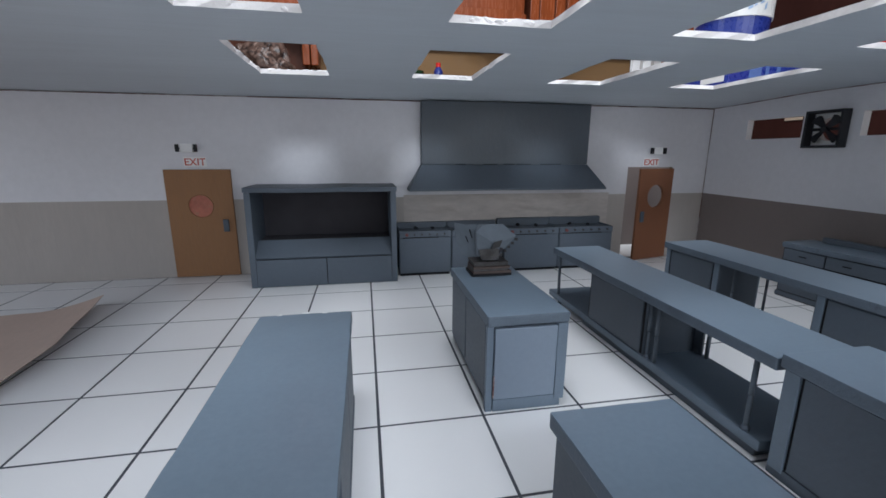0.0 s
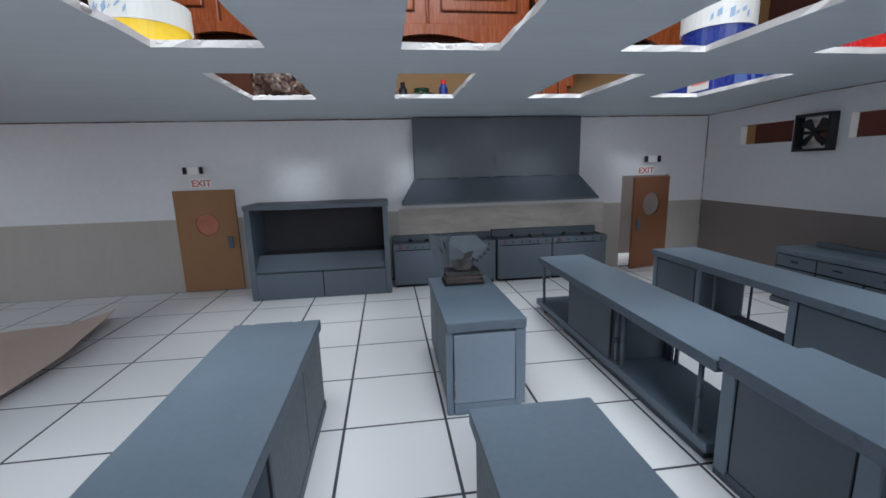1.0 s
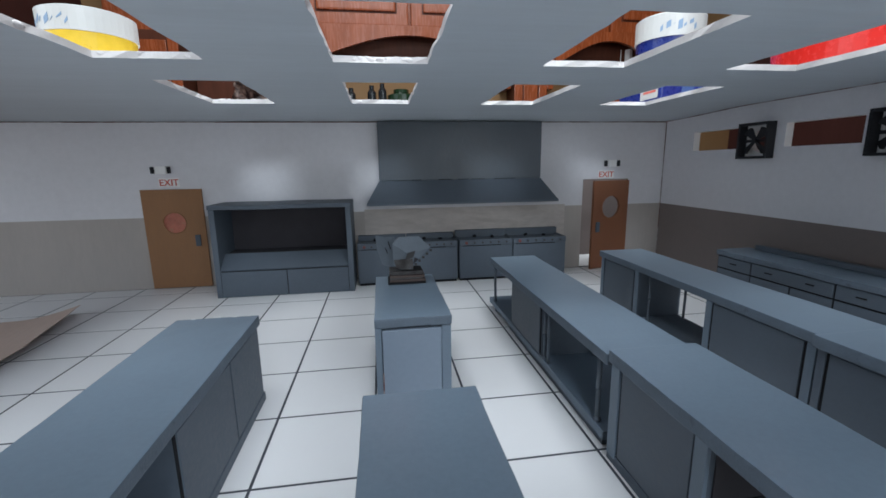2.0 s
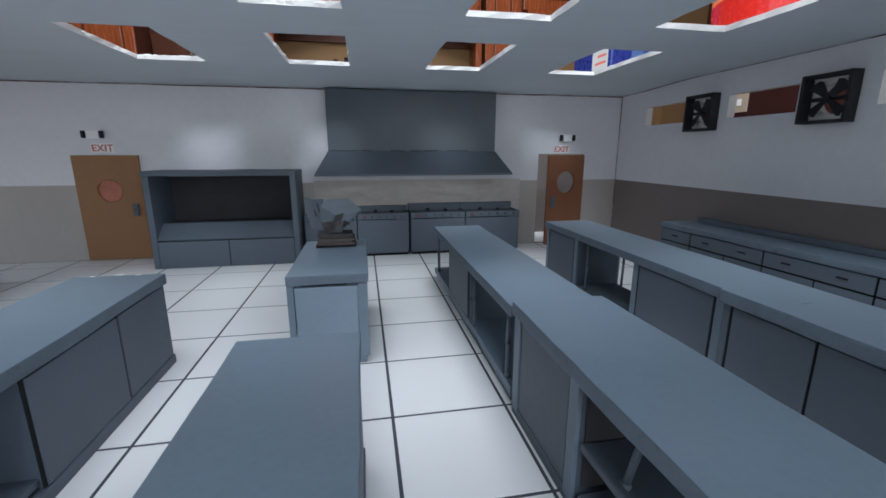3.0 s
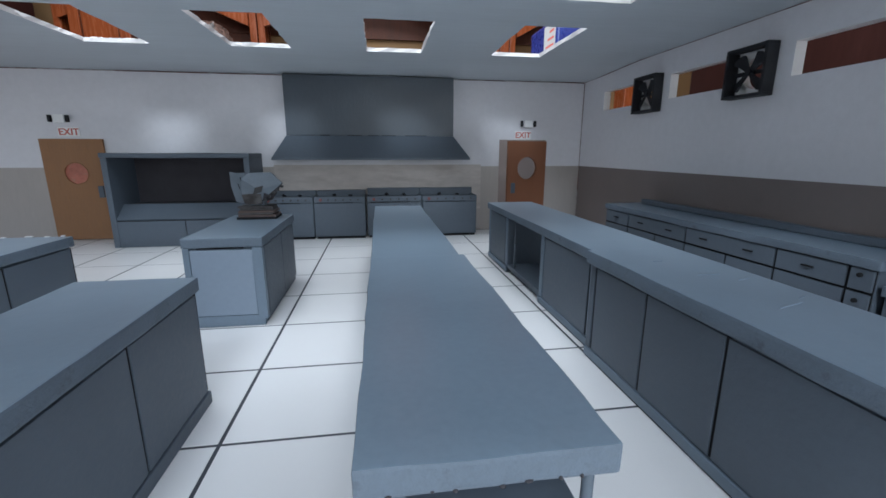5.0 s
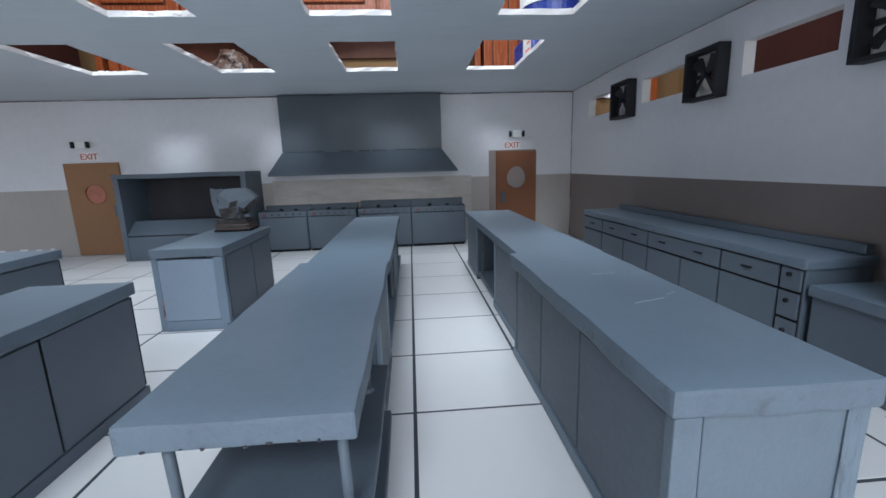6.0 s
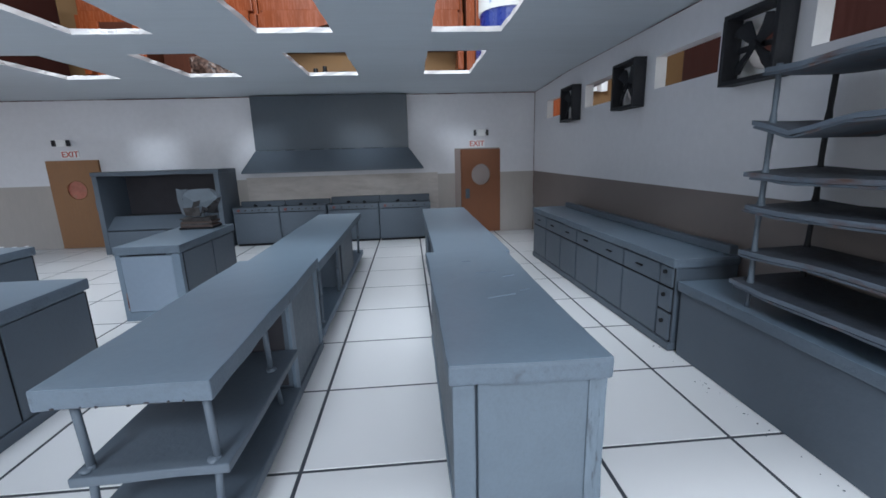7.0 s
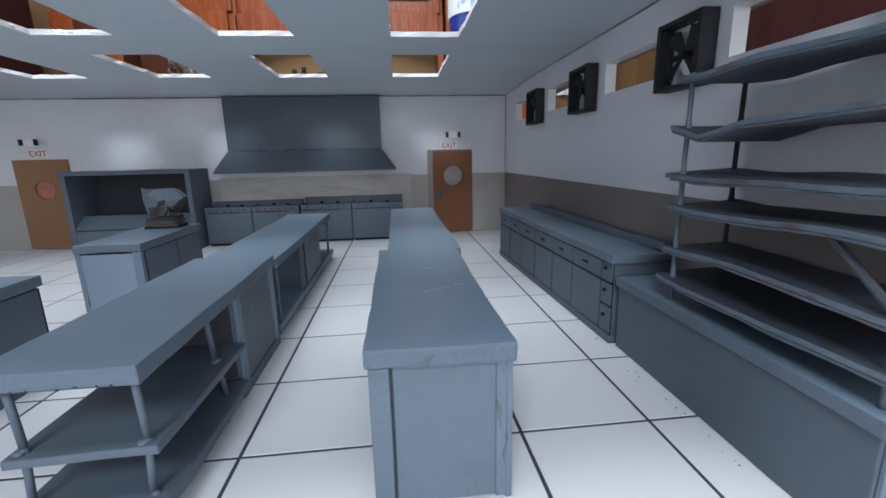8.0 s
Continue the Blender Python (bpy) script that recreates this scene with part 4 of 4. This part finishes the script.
def hood():
    c = thing("extractor_hood", 2.83, 7.9, 1.6, "large dark blue-grey card extractor hood over the stoves", "hood")
    part("duct_box", box(1.08, 4.53, 7.93, 8.12, 2.09, 3.27, 0.01, 0.5, 0.006), GREY_H, c)
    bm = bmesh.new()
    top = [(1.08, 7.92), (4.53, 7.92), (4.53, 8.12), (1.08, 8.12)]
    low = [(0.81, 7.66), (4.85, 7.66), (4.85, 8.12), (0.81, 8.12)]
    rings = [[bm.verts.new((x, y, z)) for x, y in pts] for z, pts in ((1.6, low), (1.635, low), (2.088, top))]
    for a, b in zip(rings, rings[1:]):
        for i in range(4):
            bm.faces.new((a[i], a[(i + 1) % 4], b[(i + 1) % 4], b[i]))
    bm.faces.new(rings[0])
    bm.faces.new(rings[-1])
    # Paler than the duct: light on the slope is put into the colour.
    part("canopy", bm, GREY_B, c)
    seam(1.75, 1.95, 7.923, 7.929, 2.089, 2.1, c)
    for a, b in ((2.3, 2.6), (2.72, 2.95), (3.0, 3.3), (3.5, 3.95)):
        seam(a, b, 7.923, 7.929, 2.089, 2.102, c)
    return c


hood()

# ---- wall fans ----


def wall_fan(y0):
    x0, x1, y1, z0, z1 = 7.395, 7.553, y0 + 0.6, 2.42, 3.02
    c = thing("wall_fan", (x0 + x1) / 2, (y0 + y1) / 2, z0, "square black card fan box with crossed blades on the wall", "fan", "wall fans")
    part("frame_bottom", box(x0, x1, y0, y1, z0, z0 + 0.04, 0.006, 0.2, 0.006), BLACK, c)
    part("frame_top", box(x0, x1, y0, y1, z1 - 0.04, z1, 0.006, 0.2, 0.006), BLACK, c)
    part("frame_side", box(x0, x1, y0, y0 + 0.045, z0 + 0.04, z1 - 0.04, 0.006, 0.2, 0.006), BLACK, c)
    part("frame_side", box(x0, x1, y1 - 0.045, y1, z0 + 0.04, z1 - 0.04, 0.006, 0.2, 0.006), BLACK, c)
    cy, cz = (y0 + y1) / 2, (z0 + z1) / 2
    for k in range(4):
        bm = bmesh.new()
        a = radians(45 + 90 * k)
        d, n = Vector((0, math.cos(a), math.sin(a))), Vector((0, -math.sin(a), math.cos(a)))
        pts = [(0.0, -0.02), (0.15, -0.05), (0.235, -0.078), (0.262, -0.04), (0.262, 0.045), (0.23, 0.07), (0.0, 0.02)]
        ring = [Vector((x0 + 0.09, cy, cz)) + d * u + n * w + Vector((0.04 * w / 0.1, 0, 0)) for u, w in pts]
        f = bm.faces.new([bm.verts.new(p) for p in ring])
        f.normal_update()
        bmesh.ops.solidify(bm, geom=[f], thickness=0.015)
        part("blade", bm, BLACK, c)
    part("motor_bar", box(x0 + 0.125, x0 + 0.15, y0 + 0.045, y1 - 0.045, cz - 0.025, cz + 0.025, 0.004, 9, 0), BLACK, c)
    bm = bmesh.new()
    cyl(bm, (x0 + 0.05, cy, cz), (x0 + 0.14, cy, cz), 0.04)
    part("hub", bm, BLACK, c)
    return c


for fy in FANS:
    wall_fan(fy)
    bm = disc_hole_panel(bmesh.new(), fy + 0.061, fy + 0.539, FAN_Z[0] + 0.001, FAN_Z[1] - 0.001, 0.0, 0.1, fy + 0.3, 2.72, 0.19)
    bm.transform(Matrix.Translation((RIGHT + 0.012, 0, 0)) @ Matrix(((0, 1, 0, 0), (1, 0, 0, 0), (0, 0, 1, 0), (0, 0, 0, 1))))
    part("fan_opening", bm, LINER, wall_east, "bare white card round a circular fan opening")

# ---- slicer on the island, kraft sheet on the floor ----


def card_slicer():
    """A slicing machine folded from painted card: striped base, upright plate, tilted hopper with a toothed edge."""
    c = thing("card_slicer", 1.38, 4.35, 0.93, "folded grey card slicing machine on stacked brown card strips", "slicer")
    z = 0.931
    for k, (h, inset, mat) in enumerate(((0.03, 0.0, SEAM), (0.026, 0.012, STRIP), (0.022, 0.03, PRINT), (0.028, 0.018, STRIP), (0.026, 0.036, PRINT), (0.024, 0.028, PRINT))):
        dx, dy = 0.012 * math.sin(k * 2.3), 0.012 * math.cos(k * 1.7)
        bm = box(1.15 + inset + dx, 1.62 - inset + dx, 4.19 + inset + dy, 4.52 - inset, z, z + h, 0.003, 0.1, 0.004, k)
        part("base_strip", bm, mat, c, "layered card strip of the base")
        z += h + 0.001
    part("neck", box(1.3, 1.47, 4.3, 4.46, z, z + 0.06, 0.006, 0.06, 0.006), PAPER, c)
    # The hopper: a folded body, closed all round, wider at its top edge.
    front = [(1.22, 4.3, 1.43), (1.22, 4.26, 1.16), (1.4, 4.25, 1.11), (1.54, 4.27, 1.23), (1.7, 4.32, 1.37), (1.56, 4.38, 1.505), (1.3, 4.36, 1.5)]
    back = [(1.24, 4.54, 1.42), (1.24, 4.5, 1.18), (1.38, 4.54, 1.11), (1.5, 4.58, 1.13), (1.66, 4.56, 1.36), (1.55, 4.56, 1.47), (1.3, 4.56, 1.47)]
    bm = bmesh.new()
    rings = [[bm.verts.new(p) for p in r] for r in (front, back)]
    mid = [bm.verts.new((1.43, 4.24, 1.29)), bm.verts.new((1.44, 4.54, 1.29))]
    n = len(front)
    for k in range(n):
        a, b = k, (k + 1) % n
        bm.faces.new((rings[0][a], rings[0][b], rings[1][b], rings[1][a]))
        for r, m in zip(rings, mid):
            bm.faces.new((r[a], r[b], m))
    bmesh.ops.subdivide_edges(bm, edges=bm.edges[:], cuts=1, use_grid_fill=True)
    wobble(bm, 0.008, 9.0)
    bmesh.ops.recalc_face_normals(bm, faces=bm.faces[:])
    # Facets that face down take the dark colour as underside shade.
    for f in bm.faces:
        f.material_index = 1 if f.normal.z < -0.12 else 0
    part("hopper", bm, [PAPER, SHADE_CHIP], c, "faceted grey card hopper with a dark underside")
    part("upright_plate", fold([[(1.015, 4.56, 1.505), (1.03, 4.53, 1.32), (1.09, 4.48, 1.13)], [(1.12, 4.48, 1.49), (1.13, 4.47, 1.31), (1.17, 4.43, 1.11)], [(1.25, 4.42, 1.5), (1.25, 4.4, 1.3), (1.24, 4.38, 1.14)]], 0.012), PAPER, c, "folded grey card plate")
    part("fold_line", rod((1.17, 4.44, 1.44), (1.2, 4.42, 1.34), 0.008, 5), SEAM, c, "dark fold line")
    part("fold_line", rod((1.13, 4.46, 1.36), (1.16, 4.44, 1.28), 0.007, 5), SEAM, c, "dark fold line")
    part("printed_patch", fold([[(1.23, 4.235, 1.24), (1.26, 4.225, 1.13)], [(1.36, 4.22, 1.25), (1.4, 4.215, 1.115)], [(1.46, 4.22, 1.25), (1.47, 4.22, 1.15)]], 0.006), PRINT, c, "dull printed card patch")
    part("dark_label", fold([[(1.37, 4.208, 1.24), (1.4, 4.208, 1.325)], [(1.47, 4.212, 1.27), (1.5, 4.212, 1.35)]], 0.006), KNOB, c, "small black printed label")
    for k in range(6):
        u = k / 5
        x, y, z = 1.45 + 0.25 * u, 4.225 + 0.08 * u, 1.13 + 0.2 * u
        part("tooth", box(x - 0.016, x + 0.016, y - 0.012, y + 0.012, z - 0.014, z + 0.014, 0.003, 9, 0), KNOB, c, "dark tooth of the blade edge")
    return c


card_slicer()


def kraft_sheet():
    """A sheet with a curled long edge and a wavy torn far edge."""
    bm = bmesh.new()
    n, m = 48, 30
    layers = []
    for drop in (0.0, 0.008):
        grid = []
        for i in range(n + 1):
            row = []
            for j in range(m + 1):
                u, v = i / n, j / m
                far = 5.75 + 1.0 * v ** 1.3 + 0.1 * noise.noise((v * 7.0, 2.2, 0.3))
                y = -1.6 + (far + 1.6) * u
                edge = -3.62 - 0.24 * max(0.0, y - 5.0) + 0.03 * noise.noise((y * 1.3, 0.4, 7.0))
                x = -7.6 + (edge + 7.6) * v
                lift = 0.1 * (max(0.0, v - 0.8) / 0.2) ** 2 * max(0.0, min(1.0, (y - 3.2) / 2.0))
                lift += 0.025 * (1 + noise.noise((x * 0.6, y * 0.6, 4.4)))
                row.append(bm.verts.new((x, y, 0.014 + lift - drop)))
            grid.append(row)
        layers.append(grid)
    top, low = layers
    for i in range(n):
        for j in range(m):
            bm.faces.new((top[i][j], top[i][j + 1], top[i + 1][j + 1], top[i + 1][j]))
            bm.faces.new((low[i + 1][j], low[i + 1][j + 1], low[i][j + 1], low[i][j]))
    rim = [(0, j) for j in range(m)] + [(i, m) for i in range(n)] + [(n, j) for j in range(m, 0, -1)] + [(i, 0) for i in range(n, 0, -1)]
    for (a, b), (c, d) in zip(rim, rim[1:] + rim[:1]):
        bm.faces.new((low[a][b], low[c][d], top[c][d], top[a][b]))
    return tagged(part("kraft_sheet", bm, KRAFT), "torn brown kraft paper sheet lying over the floor", "paper")


kraft_sheet()

# Crumbs of card along the cabinet fronts.
bm = bmesh.new()
rng = random.Random(4)
for k in range(24):
    x, y = 6.87 - abs(rng.gauss(0, 0.05)), rng.uniform(-0.4, 1.6)
    r = rng.uniform(0.002, 0.006)
    bmesh.ops.create_icosphere(bm, subdivisions=1, radius=r, matrix=Matrix.Translation((x, y, r * 0.6)) @ Matrix.Rotation(rng.uniform(0, 3), 4, "Z") @ Matrix.Diagonal((1.8, 1, 0.6, 1)))
tagged(part("card_crumbs", bm, CARD_EDGE), "loose brown and grey card crumbs on the floor", "crumbs", kind="stuff")

# ---- the real room, seen through the openings ----


def wall_cupboard(x0, x1, z0):
    """A varnished wall cupboard: two raised-panel doors, side panels, an arched valance over a dark recess."""
    y0, z1 = 19.4, 17.5
    c = thing("wall_cupboard", (x0 + x1) / 2, 20.0, z0, "varnished red-brown wooden wall cupboard with panelled doors and arched valance", "cupboard", "kitchen wall cupboards")
    part("carcass", box(x0, x1, y0 + 0.3, 20.55, z0 + 0.9, z1, 0.05, 9, 0), WOOD, c)
    # Dark down to the recess's shadow edge: the shade is in the colour.
    part("recess_back", box(x0 + 0.3, x1 - 0.3, 20.4, 20.55, z0 - 0.55, z0 + 0.88, 0, 9, 0), WOOD_S, c, "wood back of the recess, shade put into its dark colour")
    for a in (x0, x1 - 0.3):
        part("side_panel", box(a, a + 0.29, y0 + 0.02, 20.55, z0 - 1.6, z0 + 0.89, 0.04, 9, 0), WOOD, c)
    mid = (x0 + x1) / 2
    for a, b in ((x0 + 0.15, mid - 0.05), (mid + 0.05, x1 - 0.15)):
        d = part("door", box(a, b, y0 + 0.05, y0 + 0.29, z0 + 1.0, z1 - 0.2, 0.06, 9, 0), WOOD, c)
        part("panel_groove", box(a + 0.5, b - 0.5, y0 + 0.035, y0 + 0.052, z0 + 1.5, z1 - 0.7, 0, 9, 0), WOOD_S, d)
        part("raised_panel", box(a + 0.56, b - 0.56, y0 - 0.05, y0 + 0.034, z0 + 1.56, z1 - 0.76, 0.08, 9, 0), WOOD, d)
        part("inner_panel", box(a + 1.0, b - 1.0, y0 - 0.12, y0 - 0.051, z0 + 2.0, z1 - 1.2, 0.06, 9, 0), WOOD, d)
    bm = bmesh.new()
    n = 24
    tops, lows = [], []
    for k in range(n + 1):
        x = x0 + 0.3 + (x1 - x0 - 0.6) * k / n
        tops.append(bm.verts.new((x, y0 + 0.04, z0 + 0.97)))
        lows.append(bm.verts.new((x, y0 + 0.04, z0 - 0.5 + 1.07 * math.sin(math.pi * k / n) ** 1.15)))
    fs = [bm.faces.new((tops[k], tops[k + 1], lows[k + 1], lows[k])) for k in range(n)]
    bmesh.ops.recalc_face_normals(bm, faces=fs)
    bmesh.ops.solidify(bm, geom=fs, thickness=0.2)
    part("valance", bm, WOOD, c, "arched wooden valance")
    return c


for cx0, cx1 in ((-9.9, -2.08), (-2.04, 7.4), (9.2, 15.3)):
    wall_cupboard(cx0, cx1, 7.5)


def tall_cupboard(x0, x1, y0, z1, label):
    """A tall cupboard with a framed door."""
    c = thing("tall_cupboard", (x0 + x1) / 2, y0 + 0.5, -9, label, "cupboard", "tall cupboards")
    part("carcass", box(x0, x1, y0 + 0.1, 20.55, -9, z1, 0.05, 9, 0), WOOD_S, c)
    part("stile", box(x0, x0 + 0.4, y0, y0 + 0.099, -9, z1, 0.03, 9, 0), WOOD, c)
    part("stile", box(x1 - 0.4, x1, y0, y0 + 0.099, -9, z1, 0.03, 9, 0), WOOD, c)
    part("door_panel", box(x0 + 0.46, x1 - 0.46, y0 + 0.03, y0 + 0.099, -8.6, z1 - 0.4, 0.03, 9, 0), WOOD, c)
    return c


tall_cupboard(7.5, 9.1, 19.2, 17.5, "narrow tall varnished wooden cupboard behind the model")
tall_cupboard(9.2, 12.9, 19.3, 5.6, "low varnished wooden cupboard under the wall cupboards")
tagged(part("wood_post", box(15.36, 16.3, 19.6, 20.58, -9, 17, 0.05, 9, 0), WOOD), "upright varnished wooden corner post", "post")
tall_cupboard(-9.1, -6.9, 19.0, 8.0, "varnished wooden cupboard front under the wall cupboards")
tagged(part("wardrobe", box(16.4, 18.0, -12, 16.3, -9, 17, 0.08, 9, 0), WOOD_D), "dark brown veneered wardrobe beside the model", "wardrobe")
sw = thing("switch_plate", 16.4, 13.9, 3.7, "small pale plastic switch plate fixed to dark wood", "switch")
part("plate", box(16.34, 16.398, 13.6, 14.3, 3.6, 4.35, 0.02, 9, 0), DOOR_EDGE, sw)
part("rocker", box(16.31, 16.339, 13.85, 14.05, 3.85, 4.1, 0.01, 9, 0), LINER, sw)
tagged(part("dark_dresser", box(-13.5, -10.2, 6.6, 19, -9, 9, 0.08, 9, 0), WOOD_D), "dark brown wooden dresser beside the model", "dresser")
tagged(part("kitchen_worktop", box(-10.1, 7.4, 15.5, 18.9, -9, 4.6, 0.08, 9, 0), WOOD_D), "dark kitchen worktop behind the model", "counter")
tagged(part("wood_back_board", box(-6.8, -2.3, 20.2, 20.38, 4.6, 6.9, 0.03, 9, 0), WOOD_S), "dark red wooden board against the kitchen wall", "board")
tagged(part("curtain", fold([[(13.4 + 0.2 * k, 20.42 + 0.18 * math.sin(k * 2.1), z) for k in range(9)] for z in (4.9, 8.0)], 0.05), SIGN), "pale cloth hanging on the wall", "cloth")


def tub(x, y, z, r, h, base, band, label, lid=0.72):
    """A plastic tub with a rimmed lid."""
    c = thing("plastic_tub", x, y, z, label, "tub")
    bm = bmesh.new()
    cyl(bm, (x, y, z), (x, y, z + h * lid), r * 0.9, r * 0.96, 40)
    part("tub_body", bm, base, c, smooth=False)
    bm = bmesh.new()
    cyl(bm, (x, y, z + h * lid), (x, y, z + h * 0.97), r, r, 40)
    cyl(bm, (x, y, z + h * 0.97), (x, y, z + h), r * 0.98, r * 0.93, 40)
    part("lid", bm, WHITE_P, c, "white lid")
    for k in range(7):
        a0, a1 = radians(-140 + 9 * k), radians(-136 + 9 * k + 3 * (k % 2))
        z0, z1 = z + h * (1 - (1 - lid) * (0.8 - 0.1 * (k % 3))), z + h * (1 - (1 - lid) * (0.5 - 0.15 * (k % 2)))
        bm = bmesh.new()
        quad = [(x + (r + 0.004) * math.cos(q), y + (r + 0.004) * math.sin(q), w) for q, w in ((a0, z0), (a1, z0 + 0.03), (a1, z1), (a0, z1 - 0.04))]
        f = bm.faces.new([bm.verts.new(p) for p in quad])
        f.normal_update()
        bmesh.ops.solidify(bm, geom=[f], thickness=0.003)
        part("print_mark", bm, band, c, "faded blue printed mark")
    return c


ROOF = CEIL_Z + 0.068
tub(6.65, 7.0, ROOF + 0.66, 0.6, 0.92, BLUE_P, FADED, "white-lidded round plastic tub with a blue base", 0.55)
tub(-1.57, 3.87, ROOF, 0.38, 0.38, YEL_P, FADED, "white-lidded round plastic tub with a yellow base", 0.45)


def blue_carton():
    """A blue packet with pale bands and a white end label, lying under the tub."""
    x0, x1, y0, y1, z0, z1 = 6.08, 7.9, 6.3, 7.65, ROOF, ROOF + 0.65
    c = thing("blue_carton", (x0 + x1) / 2, (y0 + y1) / 2, z0, "glossy blue carton with lighter bands lying on the ceiling board", "carton")
    part("carton_body", box(x0, x1, y0, y1, z0, z1, 0.04, 9, 0), BLUE_P, c)
    for a, b in ((6.48, 6.72), (6.8, 6.87), (7.02, 7.1)):
        part("pale_band", box(a, b, y0 - 0.006, y0 - 0.001, z0 + 0.04, z1 - 0.05, 0, 9, 0), BAND, c, "lighter blue printed band")
    part("end_label", box(x0 - 0.006, x0 - 0.001, y0 + 0.08, y0 + 0.6, z0 + 0.1, z1 - 0.06, 0, 9, 0), WHITE_P, c, "white printed end label")
    for k in range(3):
        part("print_bar", box(x0 - 0.01, x0 - 0.0065, y0 + 0.14, y0 + 0.5 - 0.08 * k, z0 + 0.2 + 0.12 * k, z0 + 0.24 + 0.12 * k, 0, 9, 0), RED_INK, c, "red printed bar")
    return c


blue_carton()


def red_bucket(x, y, r):
    """A glossy round container: red below, an orange band, a white top."""
    c = thing("red_container", x, y, ROOF, "large glossy red round container with orange band and white top", "container")
    for name, z0, z1, mat, lab in (("container_body", 0.0, 0.5, RED_P, ""), ("orange_band", 0.501, 0.66, ORANGE_P, "orange band"), ("container_top", 0.661, 0.78, WHITE_P, "white top")):
        bm = bmesh.new()
        cyl(bm, (x, y, ROOF + z0), (x, y, ROOF + z1), r * (0.97 if z0 == 0 else 1.0), r, 56)
        part(name, bm, mat, c, lab)
    return c


red_bucket(7.36, 3.9, 1.1)


def bottle(x, y, z, r, h, mat, cap):
    c = thing("bottle", x, y, z, "small dark bottle standing on the kitchen worktop", "bottle", "bottles")
    bm = bmesh.new()
    cyl(bm, (x, y, z), (x, y, z + h * 0.7), r, n=20)
    cyl(bm, (x, y, z + h * 0.7), (x, y, z + h * 0.85), r, r * 0.5, 20)
    part("glass", bm, mat, c)
    bm = bmesh.new()
    cyl(bm, (x, y, z + h * 0.85), (x, y, z + h), r * 0.55, n=16)
    part("cap", bm, cap, c)


for bx, by, br, bh, bmat, bcap in ((0.12, 16.5, 0.17, 1.0, DARK_G, DARK_G), (0.9, 16.6, 0.17, 1.16, DARK_G, DARK_G), (1.31, 16.4, 0.16, 1.22, DARK_G, DARK_G), (2.05, 16.7, 0.55, 0.98, GREEN_G, GREEN_G), (2.88, 16.5, 0.17, 1.36, BLUE_P, RED_P)):
    bottle(bx, by, 4.6, br, bh * 0.75, bmat, bcap)
bm = bmesh.new()
bmesh.ops.create_icosphere(bm, subdivisions=5, radius=1.0, matrix=Matrix.Translation((-3.6, 18.2, 5.6)) @ Matrix.Diagonal((1.0, 0.7, 1.25, 1)))
wobble(bm, 0.3, 1.8)
wobble(bm, 0.12, 5.0)
for v in bm.verts:
    v.co.z = max(v.co.z, 4.6)
tagged(part("patterned_bag", bm, BAG, smooth=True), "crumpled brown and white patterned plastic bag on the worktop", "bag")

# ---- floor of single tiles ----
floor = part("floor", box(-7.75, RIGHT + 0.1, FRONT - 0.4, BACK + 0.09, -0.06, -0.004, 0, 9, 0), JOINT)
tagged(floor, "white square tiles with dark joints", "floor", kind="structure")
xs = [x for x in (TX + PITCH * k for k in range(-9, 9)) if -7.7 < x < RIGHT - 0.02]
xs = [-7.74] + xs + [RIGHT]
ys = [y for y in (TY + PITCH * k for k in range(-4, 9)) if FRONT - 0.35 < y < BACK - 0.02]
ys = [FRONT - 0.38] + ys + [BACK]
G = 0.013
meshes = {}
for x0, x1 in zip(xs, xs[1:]):
    for y0, y1 in zip(ys, ys[1:]):
        key = (round(x1 - x0, 3), round(y1 - y0, 3))
        cx, cy = (x0 + x1) / 2, (y0 + y1) / 2
        if key not in meshes:
            hx, hy = key[0] / 2 - G, key[1] / 2 - G
            bm = bmesh.new()
            add_box(bm, -hx, hx, -hy, hy, -0.0038, 0.0)
            up = [e for e in bm.edges if all(v.co.z > -0.0001 for v in e.verts)]
            bmesh.ops.bevel(bm, geom=up, offset=0.0015, segments=1, affect="EDGES")
            bm.transform(Matrix.Scale(S, 4))
            me = bpy.data.meshes.new("tile")
            bm.to_mesh(me)
            bm.free()
            me.materials.append(TILE)
            meshes[key] = me
        t = new("tile", meshes[key])
        t.parent = floor
        o = ORIGIN[floor]
        t.location = ((cx - o[0]) * S, (cy - o[1]) * S, -o[2] * S)
